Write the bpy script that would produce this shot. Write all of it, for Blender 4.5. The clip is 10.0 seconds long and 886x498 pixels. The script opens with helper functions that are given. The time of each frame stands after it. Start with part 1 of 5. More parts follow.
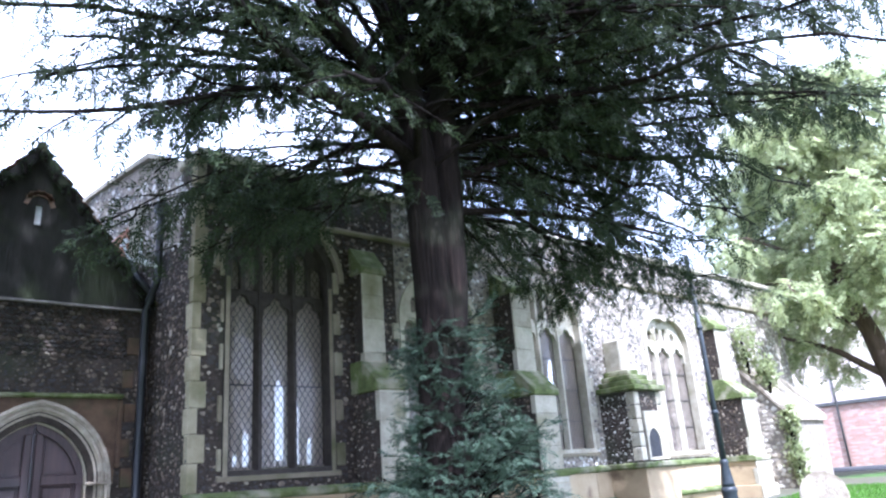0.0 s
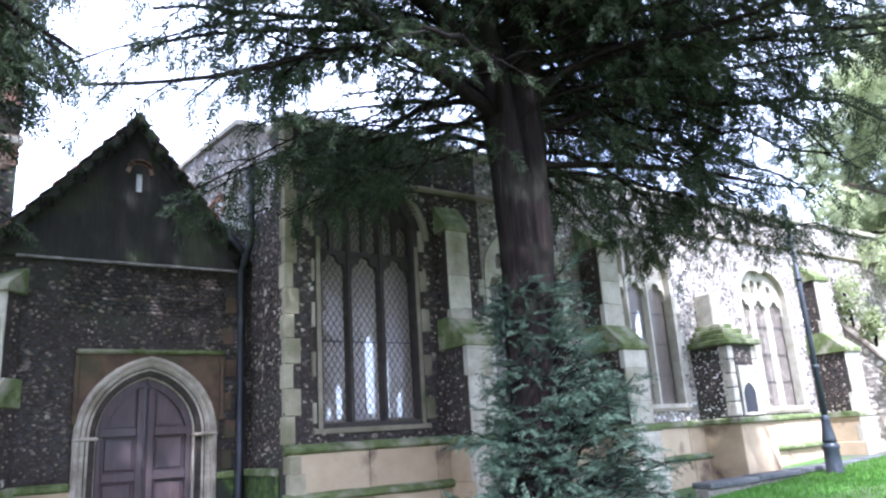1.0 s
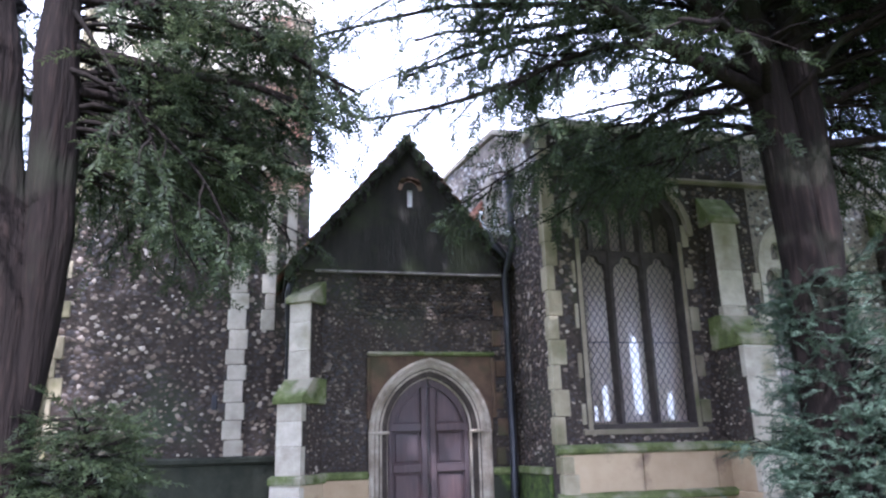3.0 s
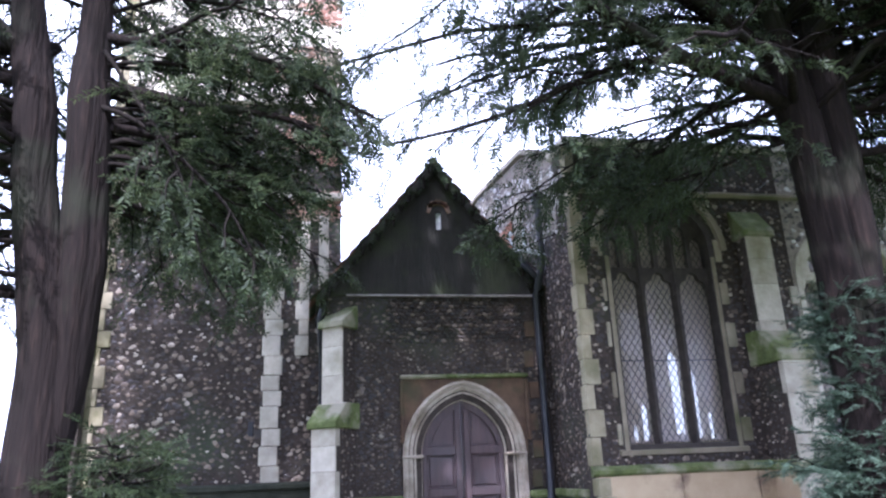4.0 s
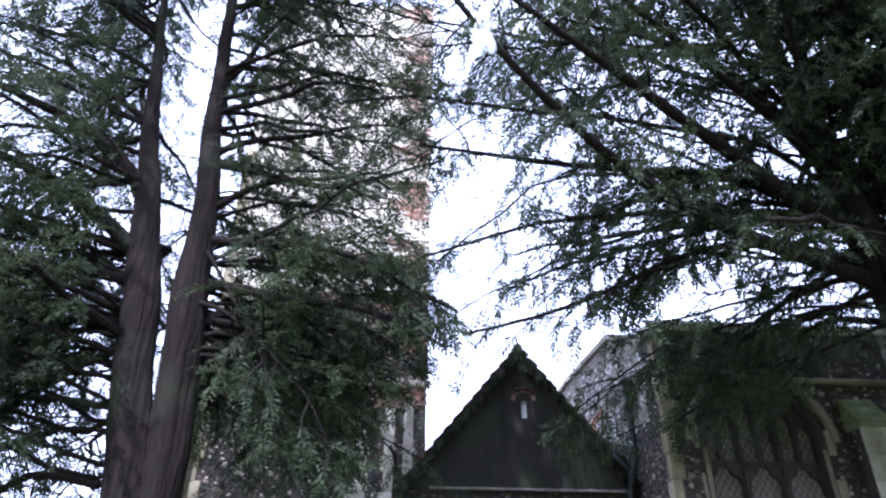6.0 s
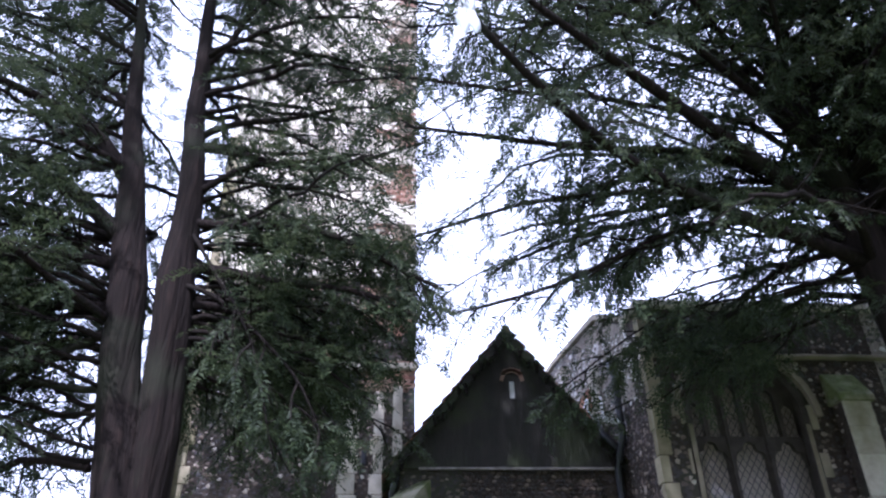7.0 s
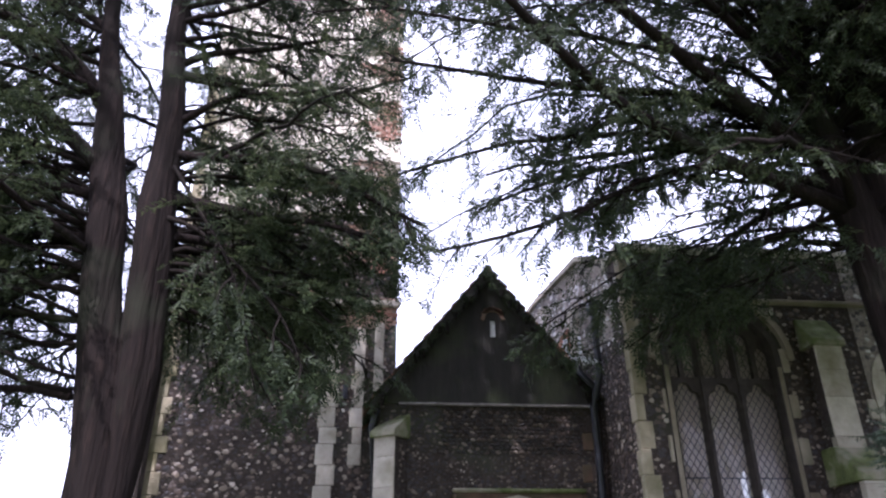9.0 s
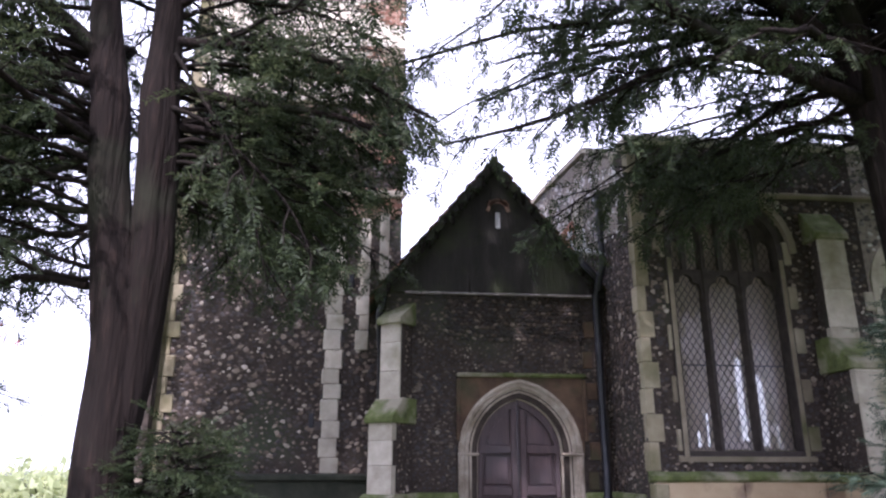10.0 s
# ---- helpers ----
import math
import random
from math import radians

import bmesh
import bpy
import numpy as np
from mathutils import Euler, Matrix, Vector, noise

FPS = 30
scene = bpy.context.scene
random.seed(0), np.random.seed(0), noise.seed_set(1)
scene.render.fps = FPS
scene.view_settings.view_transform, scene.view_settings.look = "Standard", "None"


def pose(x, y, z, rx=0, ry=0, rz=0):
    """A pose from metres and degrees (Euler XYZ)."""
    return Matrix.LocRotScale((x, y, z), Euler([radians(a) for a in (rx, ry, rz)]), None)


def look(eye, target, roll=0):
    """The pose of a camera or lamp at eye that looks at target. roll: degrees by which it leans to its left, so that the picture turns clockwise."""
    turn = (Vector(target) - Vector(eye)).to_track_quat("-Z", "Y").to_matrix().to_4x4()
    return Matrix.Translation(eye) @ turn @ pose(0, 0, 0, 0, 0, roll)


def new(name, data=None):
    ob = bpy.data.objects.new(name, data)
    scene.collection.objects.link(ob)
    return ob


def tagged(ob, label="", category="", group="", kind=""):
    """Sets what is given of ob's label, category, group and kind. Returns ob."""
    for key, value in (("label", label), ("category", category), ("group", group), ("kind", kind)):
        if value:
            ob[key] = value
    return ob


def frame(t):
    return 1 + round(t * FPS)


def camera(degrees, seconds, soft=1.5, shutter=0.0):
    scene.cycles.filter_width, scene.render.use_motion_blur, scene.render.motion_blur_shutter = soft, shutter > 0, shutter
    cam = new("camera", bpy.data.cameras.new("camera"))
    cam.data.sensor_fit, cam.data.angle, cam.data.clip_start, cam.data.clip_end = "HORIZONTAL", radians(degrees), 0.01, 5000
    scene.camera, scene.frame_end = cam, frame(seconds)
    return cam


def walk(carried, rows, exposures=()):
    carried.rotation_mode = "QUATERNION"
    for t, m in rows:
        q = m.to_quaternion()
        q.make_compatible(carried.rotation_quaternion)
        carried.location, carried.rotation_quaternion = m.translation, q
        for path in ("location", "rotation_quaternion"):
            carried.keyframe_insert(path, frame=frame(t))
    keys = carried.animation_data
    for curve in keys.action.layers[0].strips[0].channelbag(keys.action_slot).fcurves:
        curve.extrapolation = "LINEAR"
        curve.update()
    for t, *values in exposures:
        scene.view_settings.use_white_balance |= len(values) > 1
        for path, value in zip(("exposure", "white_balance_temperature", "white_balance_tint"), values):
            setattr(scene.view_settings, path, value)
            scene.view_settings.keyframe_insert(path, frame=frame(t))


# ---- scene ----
cam = camera(63.4, 10.0, soft=2.35)

PATH = [
    (0, (0.155, 0.111, 1.717), (1.4292, 1.5256, 2.3282), -4.30),
    (0.5, (0.171, 0.115, 1.708), (1.3738, 1.6111, 2.2693), -3.90),
    (1, (0.147, 0.135, 1.724), (1.2534, 1.7208, 2.2344), -3.69),
    (1.5, (0.140, 0.128, 1.727), (1.1179, 1.7998, 2.2259), -2.71),
    (2, (0.115, 0.122, 1.690), (0.9588, 1.8659, 2.1866), -1.36),
    (2.5, (0.074, 0.093, 1.739), (0.7565, 1.9028, 2.2466), -0.31),
    (3, (0.045, 0.076, 1.798), (0.5139, 1.9473, 2.3277), -1.57),
    (3.2, (0.046, 0.073, 1.796), (0.4553, 1.9555, 2.3338), -2.19),
    (4.5, (0.254, 0.008, 1.744), (0.5760, 1.8615, 2.4222), -2.43),
    (5, (0.307, -0.007, 1.660), (0.5039, 1.7949, 2.5051), -2.32),
    (5.5, (0.310, -0.035, 1.729), (0.4242, 1.6726, 2.7648), -1.03),
    (6, (0.287, -0.041, 1.805), (0.3851, 1.6530, 2.8633), 0.31),
    (6.2, (0.280, -0.060, 1.798), (0.3830, 1.6562, 2.8197), -0.10),
    (7.5, (0.309, -0.020, 1.719), (0.4614, 1.6832, 2.7560), -1.15),
    (8, (0.329, -0.030, 1.703), (0.5083, 1.6229, 2.8139), -1.11),
    (8.5, (0.308, -0.026, 1.754), (0.5017, 1.6487, 2.8297), -0.85),
    (9, (0.290, -0.005, 1.744), (0.4754, 1.7829, 2.6212), -0.38),
    (9.5, (0.270, -0.003, 1.742), (0.4567, 1.8515, 2.4667), -0.20),
    (10, (0.236, -0.017, 1.783), (0.4256, 1.8854, 2.3722), 0.09),
]
walk(cam, [(t, look(eye, target, roll)) for t, eye, target, roll in PATH],
     exposures=[(0.0, 1.80, 4950, 20), (2.5, 1.90, 5150, 26), (4.5, 1.79, 5080, 28), (5.5, 1.54, 4980, 28), (8.5, 1.03, 5350, 30), (10.0, 1.21, 5580, 33)])

# ---- world and light ----
world = bpy.data.worlds.new("sky")
scene.world = world
world.use_nodes = True
wn = world.node_tree
SUN_AZ, SUN_EL = radians(203), radians(52)       # azimuth clockwise from +y
sky = wn.nodes.new("ShaderNodeTexSky")
sky.sky_type = "NISHITA"
sky.sun_disc = False
sky.sun_elevation, sky.sun_rotation = SUN_EL, SUN_AZ
sky.air_density, sky.dust_density = 1.0, 2.0
cloud_co = wn.nodes.new("ShaderNodeTexCoord")
cloud = wn.nodes.new("ShaderNodeTexNoise")
cloud.inputs["Scale"].default_value, cloud.inputs["Detail"].default_value = 2.2, 5.0
wn.links.new(cloud_co.outputs["Generated"], cloud.inputs["Vector"])
ramp = wn.nodes.new("ShaderNodeValToRGB")
ramp.color_ramp.elements[0].position, ramp.color_ramp.elements[1].position = 0.25, 0.52
wn.links.new(cloud.outputs["Fac"], ramp.inputs["Fac"])
mixc = wn.nodes.new("ShaderNodeMix")
mixc.data_type = "RGBA"
mixc.inputs["B"].default_value = (11.5, 11.8, 12.2, 1)
wn.links.new(ramp.outputs["Color"], mixc.inputs["Factor"])
wn.links.new(sky.outputs["Color"], mixc.inputs["A"])
bgn = wn.nodes["Background"]
bgn.inputs["Strength"].default_value = 0.11
wn.links.new(mixc.outputs["Result"], bgn.inputs["Color"])
sun_data = bpy.data.lights.new("sun", "SUN")
sun_data.energy, sun_data.angle, sun_data.color = 5.0, radians(0.6), (1.0, 0.93, 0.82)
sun = new("sun", sun_data)
sun_dir = Vector((math.sin(SUN_AZ) * math.cos(SUN_EL), math.cos(SUN_AZ) * math.cos(SUN_EL), math.sin(SUN_EL)))
sun.matrix_world = look(sun_dir * 60, (0, 0, 0))


# ---- materials ----
def material(name, stops, scale=6.0, rough=0.85, bump=0.3, bump_scale=None, metallic=0.0, pick="noise", detail=6.0,
             stain=None, stain_scale=0.7, stain_at=(0.52, 0.66), stretch=(1, 1, 1), mix_pick=0.35, spec=0.4):
    """stops: colours along a ramp, chosen by noise, by piece (object) or by island, with a larger stain laid over them."""
    m = bpy.data.materials.new(name)
    m.use_nodes = True
    t = m.node_tree
    b = t.nodes["Principled BSDF"]
    b.inputs["Roughness"].default_value, b.inputs["Metallic"].default_value = rough, metallic
    b.inputs["Specular IOR Level"].default_value = spec
    co = t.nodes.new("ShaderNodeNewGeometry")
    mp = t.nodes.new("ShaderNodeMapping")
    mp.inputs["Scale"].default_value = stretch
    t.links.new(co.outputs["Position"], mp.inputs["Vector"])
    n = t.nodes.new("ShaderNodeTexNoise")
    n.inputs["Scale"].default_value, n.inputs["Detail"].default_value, n.inputs["Roughness"].default_value = scale, detail, 0.65
    t.links.new(mp.outputs["Vector"], n.inputs["Vector"])
    fac = n.outputs["Fac"]
    if pick != "noise":
        if pick == "island":
            src = co.outputs["Random Per Island"]
        else:
            src = t.nodes.new("ShaderNodeObjectInfo").outputs["Random"]
        mx = t.nodes.new("ShaderNodeMix")
        mx.inputs["Factor"].default_value = mix_pick
        t.links.new(src, mx.inputs["A"])
        t.links.new(n.outputs["Fac"], mx.inputs["B"])
        fac = mx.outputs["Result"]
    r = t.nodes.new("ShaderNodeValToRGB")
    els = r.color_ramp.elements
    while len(els) < len(stops):
        els.new(0.5)
    for e, (p, c) in zip(els, stops):
        e.position, e.color = p, (*c, 1)
    t.links.new(fac, r.inputs["Fac"])
    col = r.outputs["Color"]
    if stain:
        ns = t.nodes.new("ShaderNodeTexNoise")
        ns.inputs["Scale"].default_value, ns.inputs["Detail"].default_value = stain_scale, 7.0
        t.links.new(co.outputs["Position"], ns.inputs["Vector"])
        rs = t.nodes.new("ShaderNodeValToRGB")
        rs.color_ramp.elements[0].position, rs.color_ramp.elements[1].position = stain_at
        t.links.new(ns.outputs["Fac"], rs.inputs["Fac"])
        mc = t.nodes.new("ShaderNodeMix")
        mc.data_type = "RGBA"
        mc.inputs["B"].default_value = (*stain, 1)
        t.links.new(rs.outputs["Color"], mc.inputs["Factor"])
        t.links.new(col, mc.inputs["A"])
        col = mc.outputs["Result"]
    t.links.new(col, b.inputs["Base Color"])
    if bump:
        nb = t.nodes.new("ShaderNodeTexNoise")
        nb.inputs["Scale"].default_value, nb.inputs["Detail"].default_value = bump_scale or scale * 4, 6.0
        t.links.new(mp.outputs["Vector"] if stretch[2] < 1 else co.outputs["Position"], nb.inputs["Vector"])
        bp = t.nodes.new("ShaderNodeBump")
        bp.inputs["Strength"].default_value, bp.inputs["Distance"].default_value = bump, 0.03
        t.links.new(nb.outputs["Fac"], bp.inputs["Height"])
        t.links.new(bp.outputs["Normal"], b.inputs["Normal"])
    return m


def leaf_material(name, dark, mid, light, translucent=0.3, rough=0.5):
    m = bpy.data.materials.new(name)
    m.use_nodes = True
    t = m.node_tree
    b, out = t.nodes["Principled BSDF"], t.nodes["Material Output"]
    b.inputs["Roughness"].default_value = rough
    b.inputs["Specular IOR Level"].default_value = 0.12
    g = t.nodes.new("ShaderNodeNewGeometry")
    n = t.nodes.new("ShaderNodeTexNoise")
    n.inputs["Scale"].default_value = 1.6
    t.links.new(g.outputs["Position"], n.inputs["Vector"])
    mx = t.nodes.new("ShaderNodeMix")
    mx.inputs["Factor"].default_value = 0.5
    t.links.new(g.outputs["Random Per Island"], mx.inputs["A"])
    t.links.new(n.outputs["Fac"], mx.inputs["B"])
    r = t.nodes.new("ShaderNodeValToRGB")
    r.color_ramp.elements.new(0.5)
    for e, (p, c) in zip(r.color_ramp.elements, ((0.2, dark), (0.5, mid), (0.85, light))):
        e.position, e.color = p, (*c, 1)
    t.links.new(mx.outputs["Result"], r.inputs["Fac"])
    t.links.new(r.outputs["Color"], b.inputs["Base Color"])
    tr = t.nodes.new("ShaderNodeBsdfTranslucent")
    hs = t.nodes.new("ShaderNodeHueSaturation")
    hs.inputs["Value"].default_value, hs.inputs["Hue"].default_value = 1.8, 0.48
    t.links.new(r.outputs["Color"], hs.inputs["Color"])
    t.links.new(hs.outputs["Color"], tr.inputs["Color"])
    ms = t.nodes.new("ShaderNodeMixShader")
    ms.inputs[0].default_value = translucent
    t.links.new(b.outputs[0], ms.inputs[1])
    t.links.new(tr.outputs[0], ms.inputs[2])
    t.links.new(ms.outputs[0], out.inputs["Surface"])
    return m


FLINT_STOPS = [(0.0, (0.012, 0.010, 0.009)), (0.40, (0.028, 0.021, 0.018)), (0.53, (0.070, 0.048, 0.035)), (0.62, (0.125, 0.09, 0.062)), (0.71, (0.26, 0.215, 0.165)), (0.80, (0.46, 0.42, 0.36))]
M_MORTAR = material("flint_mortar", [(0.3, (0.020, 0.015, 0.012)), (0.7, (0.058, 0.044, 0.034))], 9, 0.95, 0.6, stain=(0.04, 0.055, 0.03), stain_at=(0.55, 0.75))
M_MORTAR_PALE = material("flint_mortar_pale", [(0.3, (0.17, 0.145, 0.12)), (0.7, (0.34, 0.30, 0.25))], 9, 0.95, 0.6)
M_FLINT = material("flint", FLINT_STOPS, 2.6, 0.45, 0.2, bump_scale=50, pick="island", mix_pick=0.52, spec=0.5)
# dark_flint and flint_piece: wall flint scaled darker for the porch's shade
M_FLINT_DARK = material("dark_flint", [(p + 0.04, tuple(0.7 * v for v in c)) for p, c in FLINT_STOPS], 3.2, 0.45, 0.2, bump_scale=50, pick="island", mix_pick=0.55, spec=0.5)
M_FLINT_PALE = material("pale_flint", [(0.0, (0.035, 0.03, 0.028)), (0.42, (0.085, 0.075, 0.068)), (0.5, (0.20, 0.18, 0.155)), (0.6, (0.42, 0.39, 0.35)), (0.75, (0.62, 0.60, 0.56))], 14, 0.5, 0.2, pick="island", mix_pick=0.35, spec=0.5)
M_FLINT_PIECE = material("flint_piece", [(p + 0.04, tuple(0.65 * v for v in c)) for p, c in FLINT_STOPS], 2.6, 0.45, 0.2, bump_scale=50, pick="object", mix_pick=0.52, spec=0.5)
M_RUBBLE = material("pale_rubble", [(0.2, (0.30, 0.25, 0.18)), (0.5, (0.50, 0.45, 0.37)), (0.8, (0.66, 0.62, 0.55))], 6, 0.9, 0.3, pick="island", mix_pick=0.4)
# cream that puts the glare of the sun into the upper tower's colour
M_CREAM_SUN = material("sunlit_cream", [(0.25, (0.50, 0.46, 0.36)), (0.6, (0.66, 0.62, 0.51)), (0.85, (0.76, 0.73, 0.63))], 4, 0.9, 0.4)
M_STONE = material("limestone", [(0.25, (0.27, 0.24, 0.18)), (0.6, (0.46, 0.42, 0.34)), (0.85, (0.58, 0.54, 0.45))], 5, 0.85, 0.35, pick="object", mix_pick=0.75,
                   stain=(0.17, 0.16, 0.085), stain_scale=1.6, stain_at=(0.55, 0.76))
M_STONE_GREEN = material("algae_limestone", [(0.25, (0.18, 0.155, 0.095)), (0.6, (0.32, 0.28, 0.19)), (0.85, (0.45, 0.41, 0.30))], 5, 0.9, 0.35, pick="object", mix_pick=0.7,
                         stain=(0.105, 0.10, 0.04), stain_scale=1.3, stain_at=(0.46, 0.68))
M_STONE_TAN = material("tan_limestone", [(0.25, (0.15, 0.125, 0.085)), (0.6, (0.27, 0.235, 0.17)), (0.85, (0.38, 0.34, 0.26))], 6, 0.9, 0.35, pick="object", mix_pick=0.6, stain=(0.08, 0.08, 0.035), stain_scale=1.5, stain_at=(0.5, 0.7))
M_STONE_CLEAN = material("door_limestone", [(0.25, (0.26, 0.215, 0.165)), (0.7, (0.45, 0.395, 0.32))], 9, 0.9, 0.6, stain=(0.17, 0.135, 0.095), stain_scale=3.0, stain_at=(0.46, 0.68))
# tracery stone with the foliage shade put into its colour
M_TRACERY = material("shaded_tracery", [(0.25, (0.02, 0.016, 0.014)), (0.75, (0.06, 0.048, 0.04))], 7, 0.85, 0.3)
M_PANEL = material("sandstone_panel", [(0.25, (0.31, 0.225, 0.135)), (0.6, (0.42, 0.325, 0.205)), (0.85, (0.50, 0.41, 0.285))], 2.2, 0.85, 0.3, pick="object", mix_pick=0.7,
                   stain=(0.13, 0.085, 0.06), stain_scale=1.5, stain_at=(0.56, 0.68))
# brown stone with olive stain, darkened further for shade round the arch
M_SPANDREL = material("brown_stone", [(0.3, (0.045, 0.026, 0.017)), (0.7, (0.13, 0.082, 0.048))], 2.5, 0.85, 0.3, stain=(0.055, 0.052, 0.024), stain_scale=1.8, stain_at=(0.48, 0.66))
M_MOSS = material("mossy_stone", [(0.3, (0.055, 0.07, 0.02)), (0.55, (0.105, 0.13, 0.04)), (0.8, (0.24, 0.235, 0.14))], 5, 0.95, 0.6, stain=(0.27, 0.25, 0.18), stain_scale=2.6, stain_at=(0.47, 0.66))
M_SLIME = material("algae_wall", [(0.32, (0.014, 0.018, 0.008)), (0.52, (0.05, 0.08, 0.014)), (0.72, (0.13, 0.17, 0.04))], 7, 0.8, 0.6, stain=(0.02, 0.022, 0.012), stain_scale=3.0, stain_at=(0.5, 0.62))
M_PLINTH = material("dark_plinth", [(0.3, (0.014, 0.017, 0.010)), (0.7, (0.035, 0.038, 0.023))], 4, 0.85, 0.4)
M_GABLE = material("gable_render", [(0.25, (0.014, 0.013, 0.011)), (0.6, (0.028, 0.025, 0.021)), (0.85, (0.055, 0.048, 0.04))], 3, 0.95, 0.5,
                   stain=(0.036, 0.042, 0.020), stain_scale=1.7, stain_at=(0.47, 0.66), stretch=(2.2, 1, 0.5))
M_TILE = material("roof_tile", [(0.25, (0.10, 0.05, 0.03)), (0.55, (0.20, 0.09, 0.055)), (0.85, (0.30, 0.15, 0.09))], 9, 0.9, 0.4, pick="island", mix_pick=0.5, stain=(0.035, 0.045, 0.018), stain_scale=2, stain_at=(0.38, 0.56))
M_BRICK = material("red_brick", [(0.2, (0.22, 0.09, 0.055)), (0.55, (0.36, 0.16, 0.10)), (0.85, (0.46, 0.25, 0.17))], 9, 0.9, 0.4, pick="island", mix_pick=0.4)
M_BRICK_TOWER = material("weathered_brick", [(0.2, (0.17, 0.085, 0.055)), (0.55, (0.27, 0.15, 0.105)), (0.85, (0.36, 0.25, 0.19))], 9, 0.9, 0.4, pick="island", mix_pick=0.4, stain=(0.16, 0.14, 0.10), stain_scale=1.2, stain_at=(0.45, 0.6))
# far brick and upper wall: strong sun is put into these pale pinks
M_BRICK_FAR = material("sunlit_brick", [(0.2, (0.40, 0.24, 0.19)), (0.55, (0.48, 0.31, 0.26)), (0.85, (0.56, 0.42, 0.36))], 9, 0.9, 0.3, pick="island", mix_pick=0.4)
M_PINK = material("sunlit_pink", [(0.3, (0.62, 0.50, 0.45)), (0.7, (0.72, 0.62, 0.57))], 3, 0.9, 0.3)
M_BRICK_MORTAR = material("brick_mortar", [(0.3, (0.30, 0.26, 0.22)), (0.7, (0.44, 0.40, 0.35))], 12, 0.95, 0.4)
M_DOOR = material("aged_oak_paint", [(0.3, (0.038, 0.022, 0.022)), (0.7, (0.085, 0.052, 0.050))], 3, 0.45, 0.25, bump_scale=40, stretch=(8, 8, 0.7), stain=(0.060, 0.046, 0.048), stain_scale=1.4, stain_at=(0.5, 0.72))
M_IRON = material("black_cast_iron", [(0.3, (0.012, 0.013, 0.018)), (0.7, (0.026, 0.027, 0.033))], 8, 0.42, 0.15, spec=0.4)
M_LAMP_IRON = material("lamp_iron", [(0.3, (0.014, 0.018, 0.022)), (0.7, (0.035, 0.042, 0.05))], 8, 0.4, 0.15)
M_LEAD = material("window_lead", [(0.3, (0.018, 0.016, 0.015)), (0.7, (0.05, 0.046, 0.042))], 20, 0.6, 0.1)
M_FLASH = material("lead_flashing", [(0.3, (0.12, 0.105, 0.095)), (0.7, (0.30, 0.28, 0.26))], 8, 0.7, 0.3)
M_WHITE = material("white_plastic", [(0.3, (0.56, 0.57, 0.58)), (0.7, (0.70, 0.71, 0.73))], 8, 0.35, 0.0)
# bark and twigs kept near black, with the crowns' shade in the colour
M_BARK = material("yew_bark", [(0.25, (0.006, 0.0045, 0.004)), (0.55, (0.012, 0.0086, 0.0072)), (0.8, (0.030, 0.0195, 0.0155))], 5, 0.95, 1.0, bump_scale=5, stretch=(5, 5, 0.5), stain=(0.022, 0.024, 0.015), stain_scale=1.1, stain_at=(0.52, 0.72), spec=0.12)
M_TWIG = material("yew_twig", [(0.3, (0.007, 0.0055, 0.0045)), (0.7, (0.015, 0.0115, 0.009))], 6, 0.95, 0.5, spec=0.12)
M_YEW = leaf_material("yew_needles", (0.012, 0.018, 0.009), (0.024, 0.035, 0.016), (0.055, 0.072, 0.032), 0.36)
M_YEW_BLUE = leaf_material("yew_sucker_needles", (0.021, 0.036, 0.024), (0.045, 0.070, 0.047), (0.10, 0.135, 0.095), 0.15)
# leaf colours raised well above real leaves to hold the sun's glare
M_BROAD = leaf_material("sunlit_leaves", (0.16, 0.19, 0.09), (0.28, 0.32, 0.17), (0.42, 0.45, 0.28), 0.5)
# far trunk: a lighter bark colour for the sun on it
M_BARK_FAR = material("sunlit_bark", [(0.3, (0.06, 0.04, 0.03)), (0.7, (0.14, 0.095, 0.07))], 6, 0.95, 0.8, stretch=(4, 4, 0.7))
M_GRASS_BLADE = leaf_material("grass_blades", (0.05, 0.12, 0.015), (0.08, 0.19, 0.03), (0.13, 0.26, 0.05), 0.35)
M_GROUND = material("lawn", [(0.3, (0.05, 0.10, 0.02)), (0.6, (0.08, 0.16, 0.032)), (0.8, (0.12, 0.20, 0.05))], 3, 0.95, 0.5, bump_scale=40, stain=(0.085, 0.080, 0.052), stain_scale=0.35, stain_at=(0.40, 0.52))
M_COPING = material("dark_coping", [(0.3, (0.06, 0.06, 0.06)), (0.7, (0.12, 0.12, 0.115))], 6, 0.85, 0.4)
M_ASPHALT = material("asphalt", [(0.3, (0.045, 0.045, 0.05)), (0.7, (0.075, 0.075, 0.08))], 12, 0.9, 0.4)
M_ROOM = material("church_interior", [(0.3, (0.42, 0.37, 0.31)), (0.7, (0.58, 0.53, 0.46))], 3, 0.95, 0.2)
M_LEADROOF = material("lead_roof", [(0.3, (0.16, 0.165, 0.17)), (0.7, (0.25, 0.25, 0.26))], 4, 0.6, 0.2)

M_GLASS = bpy.data.materials.new("leaded_glass")
M_GLASS.use_nodes = True
gt = M_GLASS.node_tree
gb, go = gt.nodes["Principled BSDF"], gt.nodes["Material Output"]
gb.inputs["Base Color"].default_value = (0.46, 0.385, 0.32, 1)      # pale base stands for sky and trees reflected in the panes
gb.inputs["Roughness"].default_value = 0.10
gb.inputs["Specular IOR Level"].default_value = 1.0
gclear = gt.nodes.new("ShaderNodeBsdfTransparent")
gclear.inputs["Color"].default_value = (0.9, 0.92, 0.9, 1)
gmix = gt.nodes.new("ShaderNodeMixShader")
gmix.inputs[0].default_value = 0.5
gt.links.new(gb.outputs[0], gmix.inputs[1])
